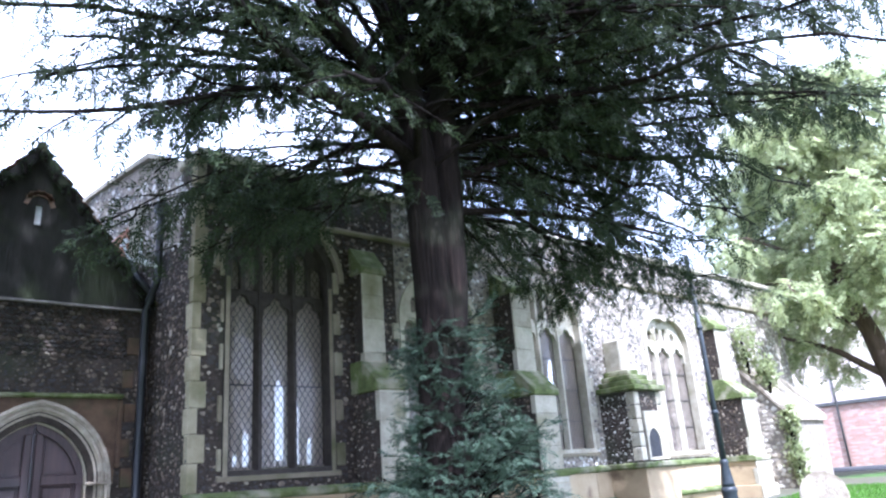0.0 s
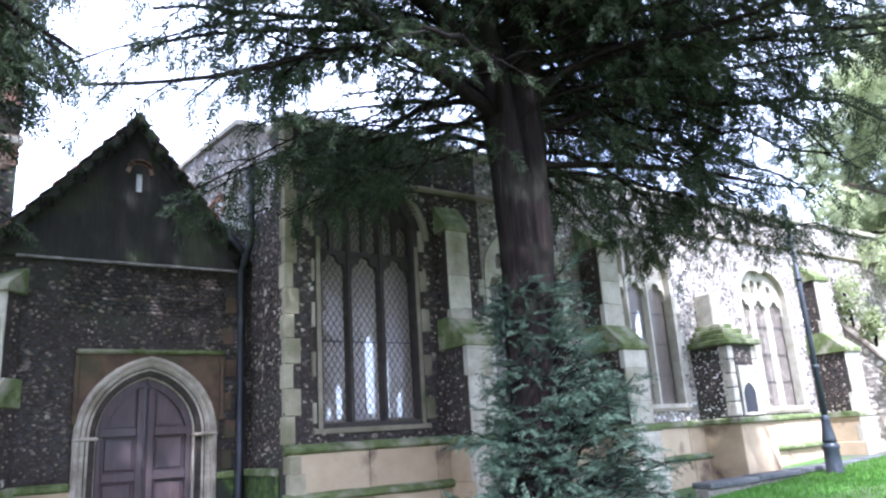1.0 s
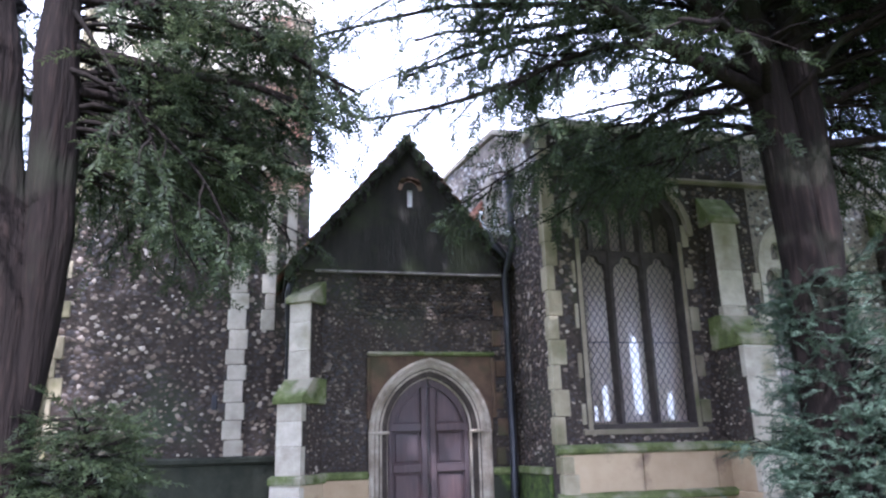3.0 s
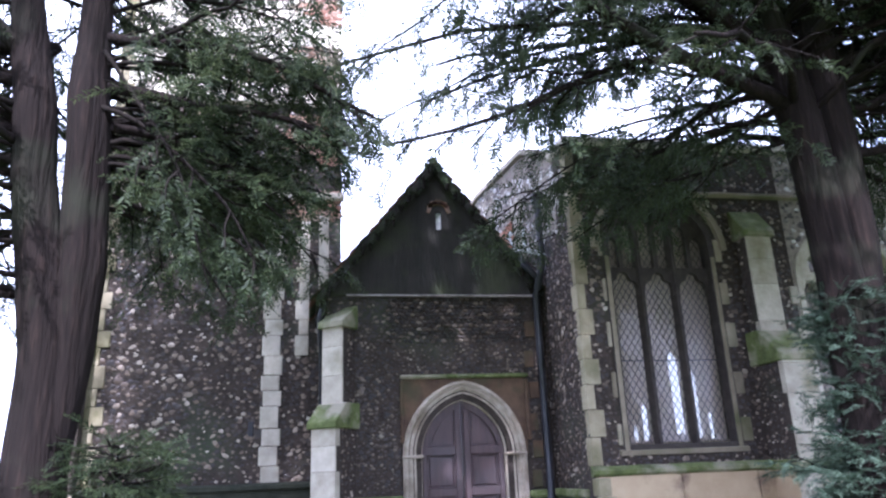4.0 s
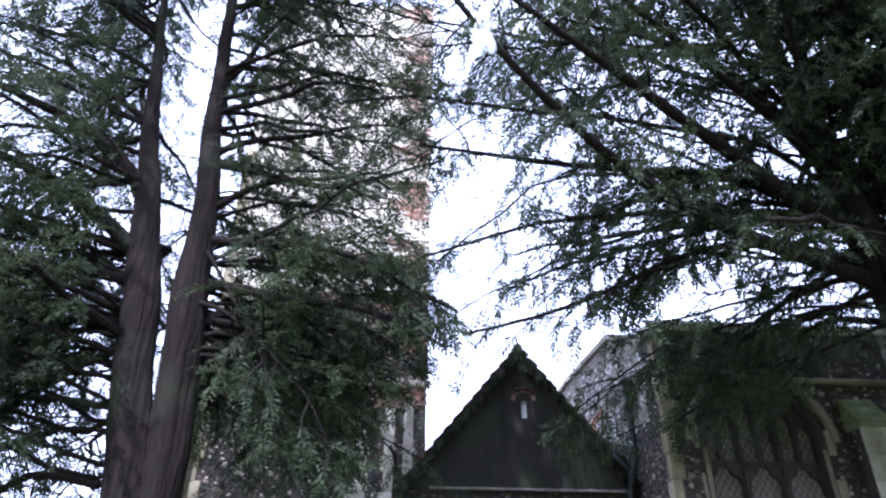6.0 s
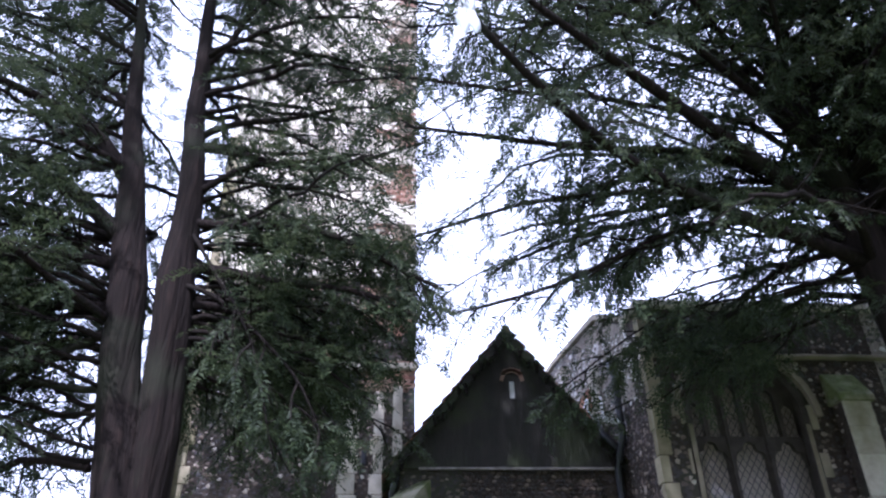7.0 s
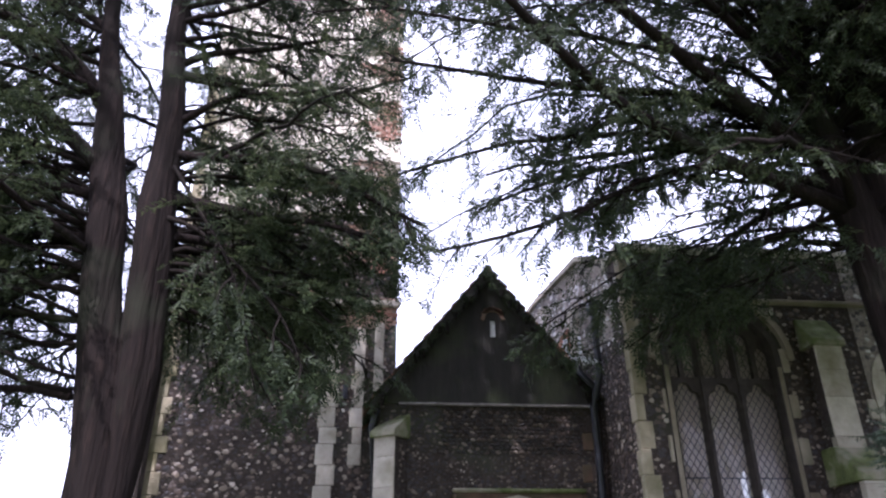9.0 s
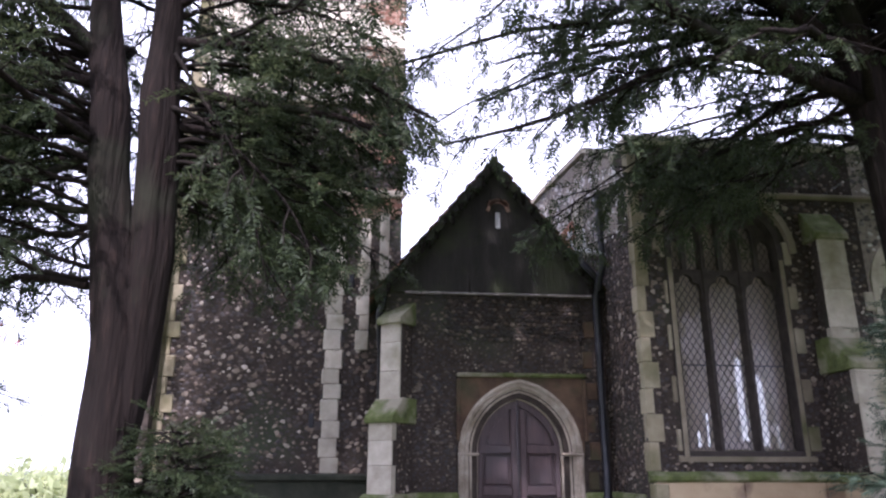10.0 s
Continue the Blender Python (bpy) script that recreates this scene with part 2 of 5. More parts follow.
gt.links.new(gclear.outputs[0], gmix.inputs[2])
gt.links.new(gmix.outputs[0], go.inputs["Surface"])


# ---- building helpers ----
def box(bm, x0, y0, z0, x1, y1, z1):
    v = [bm.verts.new(p) for p in ((x0, y0, z0), (x1, y0, z0), (x1, y1, z0), (x0, y1, z0), (x0, y0, z1), (x1, y0, z1), (x1, y1, z1), (x0, y1, z1))]
    for f in ((0, 3, 2, 1), (4, 5, 6, 7), (0, 1, 5, 4), (1, 2, 6, 5), (2, 3, 7, 6), (3, 0, 4, 7)):
        bm.faces.new([v[i] for i in f])
    return v


def soft_box(x0, y0, z0, x1, y1, z1, bevel=0.012):
    bm = bmesh.new()
    box(bm, x0, y0, z0, x1, y1, z1)
    bmesh.ops.bevel(bm, geom=bm.edges[:], offset=bevel, segments=1, affect="EDGES")
    return bm


def slab(bm, outline, lift, holes=()):
    """A flat outline, with holes, given as 3D points in one plane, thickened by the vector lift."""
    edges = []
    for loop in (outline, *holes):
        vs = [bm.verts.new(p) for p in loop]
        edges += [bm.edges.new((vs[i], vs[(i + 1) % len(vs)])) for i in range(len(vs))]
    made = bmesh.ops.triangle_fill(bm, use_beauty=True, use_dissolve=False, edges=edges)
    faces = [g for g in made["geom"] if isinstance(g, bmesh.types.BMFace)]
    ext = bmesh.ops.extrude_face_region(bm, geom=faces, use_keep_orig=True)
    bmesh.ops.translate(bm, vec=lift, verts=[g for g in ext["geom"] if isinstance(g, bmesh.types.BMVert)])
    bmesh.ops.recalc_face_normals(bm, faces=bm.faces[:])


def tube(bm, points, radii, sides=8, cap=True):
    points = [Vector(p) for p in points]
    if not hasattr(radii, "__len__"):
        radii = [radii] * len(points)
    rings, side = [], None
    for i, p in enumerate(points):
        d = (points[min(i + 1, len(points) - 1)] - points[max(i - 1, 0)]).normalized()
        if side is None:
            side = d.orthogonal().normalized()
        side = (side - d * side.dot(d)).normalized()
        up = d.cross(side)
        rings.append([bm.verts.new(p + (side * math.cos(a) + up * math.sin(a)) * radii[i]) for a in (2 * math.pi * k / sides for k in range(sides))])
    for a, b in zip(rings, rings[1:]):
        for k in range(sides):
            f = bm.faces.new((a[k], a[(k + 1) % sides], b[(k + 1) % sides], b[k]))
            f.smooth = True
    if cap:
        bm.faces.new(rings[0][::-1])
        bm.faces.new(rings[-1])


def lathe(bm, x, y, profile, sides=16):
    tube(bm, [(x, y, z) for z, r in profile], [r for z, r in profile], sides)


def part(name, bm, mat, parent=None, label="", smooth=False):
    me = bpy.data.meshes.new(name)
    if smooth:
        for f in bm.faces:
            f.smooth = True
    bm.to_mesh(me)
    bm.free()
    me.materials.append(mat)
    ob = new(name, me)
    ob.parent = parent
    return tagged(ob, label) if label else ob


def raw(name, verts, faces, mat, parent=None, label="", kind=""):
    """A mesh from numpy arrays of triangles."""
    me = bpy.data.meshes.new(name)
    verts, faces = np.asarray(verts, np.float32), np.asarray(faces, np.int32)
    n = faces.shape[1]
    me.vertices.add(len(verts)), me.loops.add(faces.size), me.polygons.add(len(faces))
    me.vertices.foreach_set("co", verts.ravel())
    me.loops.foreach_set("vertex_index", faces.ravel())
    me.polygons.foreach_set("loop_start", np.arange(0, faces.size, n, dtype=np.int32))
    me.update(calc_edges=True)
    me.materials.append(mat)
    ob = new(name, me)
    ob.parent = parent
    return tagged(ob, label, kind=kind)


def arch(xc, half, spring, apex, n=10):
    """Points of a pointed arch from its left springing over the apex to the right, as (x, z)."""
    rise = apex - spring
    c = (rise * rise - half * half) / (2 * half)
    rad, top = c + half, math.atan2(rise, -c)
    left = [(xc + c + rad * math.cos(math.pi + (top - math.pi) * k / n), spring + rad * math.sin(math.pi + (top - math.pi) * k / n)) for k in range(n + 1)]
    return left + [(2 * xc - x, z) for x, z in left[-2::-1]]


def opening(xc, half, sill, spring, apex, y, n=10):
    return [(xc - half, y, sill)] + [(x, y, z) for x, z in arch(xc, half, spring, apex, n)] + [(xc + half, y, sill)]


def inside(x, z, xc, half, sill, spring, apex):
    if abs(x - xc) > half or z < sill:
        return False
    if z <= spring:
        return True
    return z < spring + (apex - spring) * math.sqrt(max(0.0, 1 - (abs(x - xc) / half) ** 1.7))


rng = np.random.default_rng(7)


def flint_field(name, origin, u, v, width, height, free, parent, size=0.085, proud=0.022, mat=None):
    """Flints bedded close together over a wall face: irregular domed stones, joined into one part."""
    origin, u, v = (np.array(a, float) for a in (origin, u, v))
    n = np.cross(u, v)
    verts, faces = [], []
    rows = int(height / (size * 0.74))
    for j in range(rows):
        cols = int(width / (size * 1.02))
        for i in range(cols):
            a = (i + 0.5 + 0.5 * (j % 2) + rng.uniform(-0.42, 0.42)) * size * 1.02
            b = (j + 0.5 + rng.uniform(-0.42, 0.42)) * size * 0.74
            if a > width - 0.02 or b > height - 0.02 or not free(a, b):
                continue
            k, r = 7, size * rng.uniform(0.26, 0.62) * (0.8 + 0.5 * noise.noise(Vector((a * 1.7, b * 1.7, size * 90))) + 0.25)
            if rng.random() < 0.09:
                r *= 1.35
            sq, spin = rng.uniform(0.55, 0.9), rng.uniform(-0.5, 0.5)
            base = len(verts)
            for m in range(k):
                ang = 2 * math.pi * m / k
                rr = r * rng.uniform(0.62, 1.22)
                ca, cb = rr * math.cos(ang), rr * sq * math.sin(ang)
                da, db = ca * math.cos(spin) - cb * math.sin(spin), ca * math.sin(spin) + cb * math.cos(spin)
                verts.append(origin + u * (a + da) + v * (b + db) - n * 0.004)
            verts.append(origin + u * (a + rng.uniform(-0.3, 0.3) * r) + v * (b + rng.uniform(-0.3, 0.3) * r) + n * proud * rng.uniform(0.5, 1.2))
            faces += [(base + m, base + (m + 1) % k, base + k) for m in range(k)]
    return raw(name, verts, faces, mat or M_FLINT, parent, "close-set dark and white flints", "stuff")


def quoins(corner, face_a, face_b, z0, z1, parent, lengths=(0.34, 0.2), course=0.3, proud=0.03, label="", mat=None):
    """Long and short corner blocks; face_a and face_b are the ways along the two walls from the corner."""
    z, i = z0, 0
    a, b = Vector(face_a), Vector(face_b)
    c = Vector(corner)
    while z < z1 - 0.06:
        h = min(course * random.uniform(0.85, 1.15), z1 - z)
        la, lb = (lengths[0], lengths[1]) if i % 2 else (lengths[1], lengths[0])
        la, lb = la * random.uniform(0.9, 1.1), lb * random.uniform(0.9, 1.1)
        o = c - (a + b) * proud
        p = [o, o + a * la, o + a * la + b * lb, o + b * lb]
        bm = bmesh.new()
        lo = [bm.verts.new((q.x, q.y, z + 0.004)) for q in p]
        hi = [bm.verts.new((q.x, q.y, z + h - 0.004)) for q in p]
        bm.faces.new(lo[::-1]), bm.faces.new(hi)
        for k in range(4):
            bm.faces.new((lo[k], lo[(k + 1) % 4], hi[(k + 1) % 4], hi[k]))
        bmesh.ops.recalc_face_normals(bm, faces=bm.faces[:])
        bmesh.ops.bevel(bm, geom=bm.edges[:], offset=0.008, segments=1, affect="EDGES")
        part("quoin", bm, mat or M_STONE, parent, label)
        z, i = z + h, i + 1


# ---- ground ----
def ground_z(x, y):
    return 0.04 + 0.045 * max(0.0, min(x, 22.0)) - 0.004 * max(0.0, min(-x, 60))


bm = bmesh.new()
xs = [-900, -300, -100, -40, -20, -12] + [i * 1.0 for i in range(-8, 30)] + [36, 48, 70, 120, 300, 900]
ys = [-900, -300, -80, -30, -15] + [i * 1.0 for i in range(-8, 14)] + [20, 40, 80, 300, 900]
grid = [[bm.verts.new((x, y, ground_z(x, y) + 0.03 * noise.noise(Vector((x * 0.4, y * 0.4, 0))))) for x in xs] for y in ys]
for j in range(len(ys) - 1):
    for i in range(len(xs) - 1):
        bm.faces.new((grid[j][i], grid[j][i + 1], grid[j + 1][i + 1], grid[j + 1][i]))
tagged(part("ground", bm, M_GROUND, smooth=True), "churchyard ground of bare brown soil and green grass", "ground", kind="structure")

# ---- church walls ----
WALL_Y, PORCH_Y, TOWER_Y, CORNER_X = 9.45, 11.0, 12.5, 3.93
WINDOWS = [  # centre, half width, sill, springing, apex, lights
    (5.25, 0.83, 2.03, 4.85, 5.52, 3),
    (8.35, 0.85, 2.06, 4.40, 5.10, 3),
    (11.35, 0.90, 2.10, 4.55, 5.45, 3),
    (15.55, 0.93, 1.95, 4.40, 5.02, 3),
]
WALL_END, PARAPET = 22.0, 6.45
wall = new("wall_aisle")
tagged(wall, "long flint church wall with mossy stone string courses", "wall", kind="structure")
SPLIT = 7.4      # past this x the mortar and flint colours turn paler, for the sunlit aisle
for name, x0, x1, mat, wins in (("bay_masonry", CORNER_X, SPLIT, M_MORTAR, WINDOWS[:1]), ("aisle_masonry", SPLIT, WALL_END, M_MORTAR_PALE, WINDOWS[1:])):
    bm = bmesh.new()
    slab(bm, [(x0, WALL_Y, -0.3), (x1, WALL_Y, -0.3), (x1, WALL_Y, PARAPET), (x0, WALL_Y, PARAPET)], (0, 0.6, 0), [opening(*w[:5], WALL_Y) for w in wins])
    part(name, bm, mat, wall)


def wall_free(x, z):
    if z > 5.62 and z < 5.78:
        return False
    return not any(inside(x, z, c, h + 0.1, s - 0.12, sp + 0.05, ap + 0.16) for c, h, s, sp, ap, n in WINDOWS)


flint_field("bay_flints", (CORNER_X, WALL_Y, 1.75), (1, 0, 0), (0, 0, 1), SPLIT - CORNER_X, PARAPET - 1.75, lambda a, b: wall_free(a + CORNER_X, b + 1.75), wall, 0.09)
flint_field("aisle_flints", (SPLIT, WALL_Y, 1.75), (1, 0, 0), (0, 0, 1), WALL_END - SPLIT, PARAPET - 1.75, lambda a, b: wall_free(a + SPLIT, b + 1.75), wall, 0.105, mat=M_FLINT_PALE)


def ledge(name, x0, x1, y, z0, z1, out, parent, mat=M_MOSS):
    """A string course with a sloping top, along x."""
    bm = bmesh.new()
    pts = [(x0, y, z0), (x0, y - out * 0.75, z0 + (z1 - z0) * 0.15), (x0, y - out, z0 + (z1 - z0) * 0.3), (x0, y - out, z0 + (z1 - z0) * 0.6), (x0, y, z1)]
    n = max(2, int((x1 - x0) / 0.25))
    rings = []
    for k in range(n + 1):
        x = x0 + (x1 - x0) * k / n
        rings.append([bm.verts.new((x, p[1] + 0.008 * noise.noise(Vector((x * 3, p[2] * 9, 1))), p[2] + 0.008 * noise.noise(Vector((x * 4, 7, p[2] * 5))))) for p in pts])
    for a, b in zip(rings, rings[1:]):
        for k in range(4):
            bm.faces.new((a[k], a[k + 1], b[k + 1], b[k]))
    bm.faces.new(rings[0]), bm.faces.new(rings[-1][::-1])
    bmesh.ops.recalc_face_normals(bm, faces=bm.faces[:])
    return part(name, bm, mat, parent)


ledge("string_course", CORNER_X - 0.1, WALL_END, WALL_Y - 0.11, 1.63, 1.77, 0.09, wall).location.y = 0.02
ledge("plinth_course", CORNER_X - 0.12, WALL_END, WALL_Y - 0.13, 1.02, 1.15, 0.12, wall)
ledge("cornice", CORNER_X - 0.05, WALL_END, WALL_Y, 5.66, 5.76, 0.07, wall, M_STONE_TAN)
bm = soft_box(CORNER_X - 0.06, WALL_Y - 0.08, PARAPET, WALL_END, WALL_Y + 0.68, PARAPET + 0.14, 0.03)
part("parapet_coping", bm, M_STONE, wall, "lichen-covered stone coping")
# plinth of squared stone slabs between the two courses, and the footing below
x = CORNER_X
while x < WALL_END:
    w = random.uniform(0.75, 1.25)
    part("plinth_slab", soft_box(x + 0.004, WALL_Y - 0.11, 1.12, min(x + w, WALL_END) - 0.004, WALL_Y + 0.05, 1.66), M_PANEL, wall)
    part("footing_slab", soft_box(x + 0.004, WALL_Y - 0.15, -0.3, min(x + w * 1.0, WALL_END) - 0.004, WALL_Y + 0.05, 1.04), M_PANEL, wall)
    x += w

# west return of the aisle, with its sloping parapet
ret = new("wall_aisle_return")
tagged(ret, "west return wall of the aisle in pale flint and brick", "wall", kind="structure")
bm = bmesh.new()
prof = [(CORNER_X, 10.05, -0.3), (CORNER_X, 16.0, -0.3), (CORNER_X, 16.0, 7.75), (CORNER_X, 14.8, 7.66), (CORNER_X, 11.5, 7.2), (CORNER_X, 10.05, 6.45)]
slab(bm, prof[:2] + [(CORNER_X, 16.0, 5.3), (CORNER_X, 10.05, 5.3)], (0.6, 0, 0))
part("masonry", bm, M_MORTAR, ret)
# daylight near the coping is put into the paler upper colours
bm = bmesh.new()
slab(bm, [(CORNER_X, 10.05, 5.3), (CORNER_X, 16.0, 5.3)] + prof[2:], (0.6, 0, 0))
part("upper_masonry", bm, M_MORTAR_PALE, ret, "upper masonry lightened as if lit by sun and sky")


def return_free(a, b):
    return b < 6.4 + max(0.0, (6.55 - a) - 0.7) * 0.3 - 1.5 if a < 6.0 else b < 4.7


flint_field("flintwork", (CORNER_X, 16.0, 1.5), (0, -1, 0), (0, 0, 1), 16.0 - WALL_Y, 3.75, lambda a, b: True, ret, 0.095)
flint_field("upper_flints", (CORNER_X, 16.0, 5.25), (0, -1, 0), (0, 0, 1), 16.0 - WALL_Y, 2.45, lambda a, b: return_free(a, b + 3.75), ret, 0.11, mat=M_FLINT_PALE)
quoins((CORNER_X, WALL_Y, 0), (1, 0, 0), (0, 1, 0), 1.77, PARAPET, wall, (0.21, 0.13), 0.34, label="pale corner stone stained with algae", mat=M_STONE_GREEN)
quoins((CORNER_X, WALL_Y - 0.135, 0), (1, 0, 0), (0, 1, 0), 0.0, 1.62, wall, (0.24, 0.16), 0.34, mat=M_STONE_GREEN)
bm = bmesh.new()
slab(bm, [(CORNER_X - 0.05, 10.0, 6.5), (CORNER_X - 0.05, 11.5, 7.24), (CORNER_X - 0.05, 14.8, 7.70), (CORNER_X - 0.05, 16.0, 7.8), (CORNER_X - 0.05, 16.0, 7.9), (CORNER_X - 0.05, 14.8, 7.80), (CORNER_X - 0.05, 11.5, 7.34), (CORNER_X - 0.05, 10.0, 6.6)], (0.7, 0, 0))
part("parapet_coping", bm, M_STONE, ret)
z, k = 4.5, 0
while z < 6.4:
    part("quoin", soft_box(CORNER_X - 0.06, 11.75 - 0.08 * (k % 2), z, CORNER_X - 0.002, 12.15 + 0.1 * (k % 2), z + 0.33), M_STONE, ret)
    z, k = z + 0.335, k + 1
bm = bmesh.new()
for k in range(9):
    for j in range(5):
        y0 = 12.3 + j * 0.23 + (k % 2) * 0.11
        box(bm, CORNER_X - 0.03, y0, 5.6 + k * 0.075, CORNER_X + 0.02, y0 + 0.215, 5.665 + k * 0.075)
part("brick_patch", bm, M_BRICK, ret, "patch of red brick repair")
bm = soft_box(CORNER_X - 0.1, WALL_Y + 0.25, 1.38, CORNER_X - 0.003, PORCH_Y - 0.02, 1.48)
part("string_course", bm, M_MOSS, ret)
bm = soft_box(CORNER_X - 0.06, WALL_Y + 0.25, -0.2, CORNER_X - 0.004, PORCH_Y - 0.02, 1.38)
part("plinth", bm, M_SLIME, ret, "wet plinth green with algae")

# roof and interior of the aisle
bm = bmesh.new()
slab(bm, [(CORNER_X + 0.6, 10.05, 6.2), (CORNER_X + 0.6, 15.6, 7.4), (CORNER_X + 0.6, 15.6, 7.5), (CORNER_X + 0.6, 10.05, 6.3)], (WALL_END - CORNER_X - 1.2, 0, 0))
tagged(part("roof_aisle", bm, M_LEADROOF), "shallow grey lead roof behind the parapet", "roof", kind="structure")
bm = bmesh.new()
# small low openings are made up, standing for bright reflections in the glass
FAR = [(7.48, 0.07, 2.1, 2.5, 2.65), (7.74, 0.10, 1.9, 2.9, 3.1), (8.58, 0.14, 2.4, 4.0, 4.3), (8.98, 0.15, 2.3, 3.6, 3.9), (9.46, 0.18, 1.9, 2.7, 2.95), (15.0, 0.7, 2.0, 4.8, 5.6), (19.0, 0.7, 2.0, 4.8, 5.6)]
slab(bm, [(CORNER_X, 15.6, -0.3), (WALL_END, 15.6, -0.3), (WALL_END, 15.6, 7.5), (CORNER_X, 15.6, 7.5)], (0, 0.12, 0), [opening(*f, 15.6) for f in FAR])
far_wall = tagged(part("wall_north", bm, M_ROOM), "plain plastered inner church wall with tall windows and small made-up openings", "wall", kind="structure")
# panes added to dim the first five openings
for (fx, fh, f0, f1, f2) in FAR[:5]:
    fp = raw("pane", [(fx - fh - 0.05, 15.66, f0 - 0.05), (fx + fh + 0.05, 15.66, f0 - 0.05), (fx + fh + 0.05, 15.66, f2 + 0.05), (fx - fh - 0.05, 15.66, f2 + 0.05)], [(0, 1, 2, 3)], M_GLASS, far_wall, "added glass pane that dims the opening")
    fp.visible_shadow = False
bm = bmesh.new()
box(bm, WALL_END - 0.6, WALL_Y + 0.6, -0.3, WALL_END, 15.6, 6.4)
tagged(part("wall_east", bm, M_MORTAR), "plain flint end wall of the aisle", "wall", kind="structure")
bm = bmesh.new()
box(bm, CORNER_X + 0.6, 10.05, 0.2, WALL_END - 0.6, 15.6, 0.3)
tagged(part("floor", bm, M_ROOM), "dim stone floor inside the church", "floor", kind="structure")


# ---- windows ----
def window(index, c, h, sill, spring, apex, lights):
    w = new(f"window_{index}")
    tagged(w, "tall arched church window with stone mullions and diamond leaded panes", "window", "aisle windows", "structure")
    y0, y1 = WALL_Y + 0.12, WALL_Y + 0.30
    light_head = spring - 0.46 if index == 1 else spring - 0.12
    # frame: a moulded band round the opening
    bm = bmesh.new()
    slab(bm, opening(c, h + 0.055, sill - 0.1, spring, apex + 0.06, WALL_Y - 0.034), (0, 0.2, 0), [opening(c, h - 0.035, sill, spring, apex - 0.04, WALL_Y - 0.034)])
    # the first window's stone is coloured dark for shade, the others stay pale
    part("window_frame", bm, M_TRACERY if index == 1 else M_STONE, w, "algae-stained stone jambs, coloured shade-dark on the first window")
    if index == 1:
        for s in (-1, 1):
            x0, x1 = sorted((c + s * (h - 0.03), c + s * (h + 0.05)))
            part("jamb", soft_box(x0, WALL_Y - 0.04, sill - 0.08, x1, WALL_Y + 0.1, spring - 0.15), M_STONE_TAN, w, "tan stone jamb strip")
    for s in (-1, 1):  # toothed jamb stones
        z, k = sill, 0
        while z < spring - 0.1:
            hh = random.uniform(0.27, 0.36)
            if k % 2 == 0:
                x0, x1 = sorted((c + s * (h + 0.06), c + s * (h + 0.06 + random.uniform(0.1, 0.17) * (0.4 if index == 1 and s < 0 else 1))))
                part("jamb_stone", soft_box(x0, WALL_Y - 0.032, z, x1, WALL_Y + 0.1, z + hh), M_STONE_TAN if index == 1 else M_STONE, w)
            z, k = z + hh, k + 1
    bm = bmesh.new()
    slab(bm, [(c - h - 0.12, WALL_Y - 0.06, sill - 0.14), (c - h - 0.12, WALL_Y - 0.06, sill - 0.08), (c - h - 0.12, y1, sill + 0.06), (c - h - 0.12, y1, sill - 0.14)], (2 * h + 0.24, 0, 0))
    part("window_sill", bm, M_STONE_TAN, w, "sloping stone sill with green algae")
    # hood mould
    if index == 1:
        bm = bmesh.new()
        arc_o, arc_i = arch(c, h + 0.24, spring - 0.05, apex + 0.27), arch(c, h + 0.15, spring - 0.05, apex + 0.17)
        slab(bm, [(x, WALL_Y - 0.09, z) for x, z in arc_o] + [(x, WALL_Y - 0.09, z) for x, z in arc_i[::-1]], (0, 0.1, 0))
        part("hood_mould", bm, M_STONE_TAN, w)
    # mullions
    lw = 2 * h / lights
    for k in range(1, lights):
        x = c - h + lw * k
        bm = bmesh.new()
        pts = [(x - 0.07, y1), (x - 0.065, y0 + 0.06), (x - 0.025, y0 - 0.03), (x + 0.025, y0 - 0.03), (x + 0.065, y0 + 0.06), (x + 0.07, y1)]
        top = spring + (apex - spring) * 0.74
        slab(bm, [(px, py, sill) for px, py in pts], (0, 0, top - sill))
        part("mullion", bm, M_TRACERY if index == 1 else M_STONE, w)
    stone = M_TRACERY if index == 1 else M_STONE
    # tracery: a pierced plate with a cusped head over each light and two panel lights above it
    holes = []
    for k in range(lights):
        xm = c - h + lw * (k + 0.5)
        for s in (-1, 1):
            xp, pw = xm + s * lw * 0.25, lw * 0.25 - 0.035
            off = abs(xp - c) / h
            top = spring + (apex - spring) * math.sqrt(max(0.05, 1 - off ** 1.7)) - 0.16
            low = light_head + (0.17 if index == 1 else 0.24)
            if top - low > 0.2:
                holes.append([(xp - pw, y0, low)] + [(px, y0, pz) for px, pz in arch(xp, pw, max(low + 0.02, top - 0.14), top, 4)] + [(xp + pw, y0, low)])
    bm = bmesh.new()
    plate = [(c - h, y0, light_head - 0.25)] + [(px, y0, pz) for px, pz in arch(c, h, spring, apex)] + [(c + h, y0, light_head - 0.25)]
    teeth = []
    for k in range(lights):
        xm, hw = c - h + lw * (k + 0.5), lw / 2 - 0.05
        head = arch(xm, hw, light_head - 0.20, light_head + 0.10, 5)
        cusp = [(px + (xm - px) * (0.22 if i in (3, 7) else 0), pz - (0.04 if i in (3, 7) else 0)) for i, (px, pz) in enumerate(head)]
        teeth.append([(xm - hw, light_head - 0.25)] + cusp + [(xm + hw, light_head - 0.25)])
    outline = list(plate)
    for tooth in teeth[::-1]:
        outline += [(px, y0, pz) for px, pz in tooth[::-1]]
    slab(bm, outline, (0, 0.12, 0), holes)
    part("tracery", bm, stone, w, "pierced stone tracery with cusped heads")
    # leaded lights: tilted diamond quarries and lead cames
    for k in range(lights):
        xa, xb = c - h + lw * k + 0.03, c - h + lw * (k + 1) - 0.03
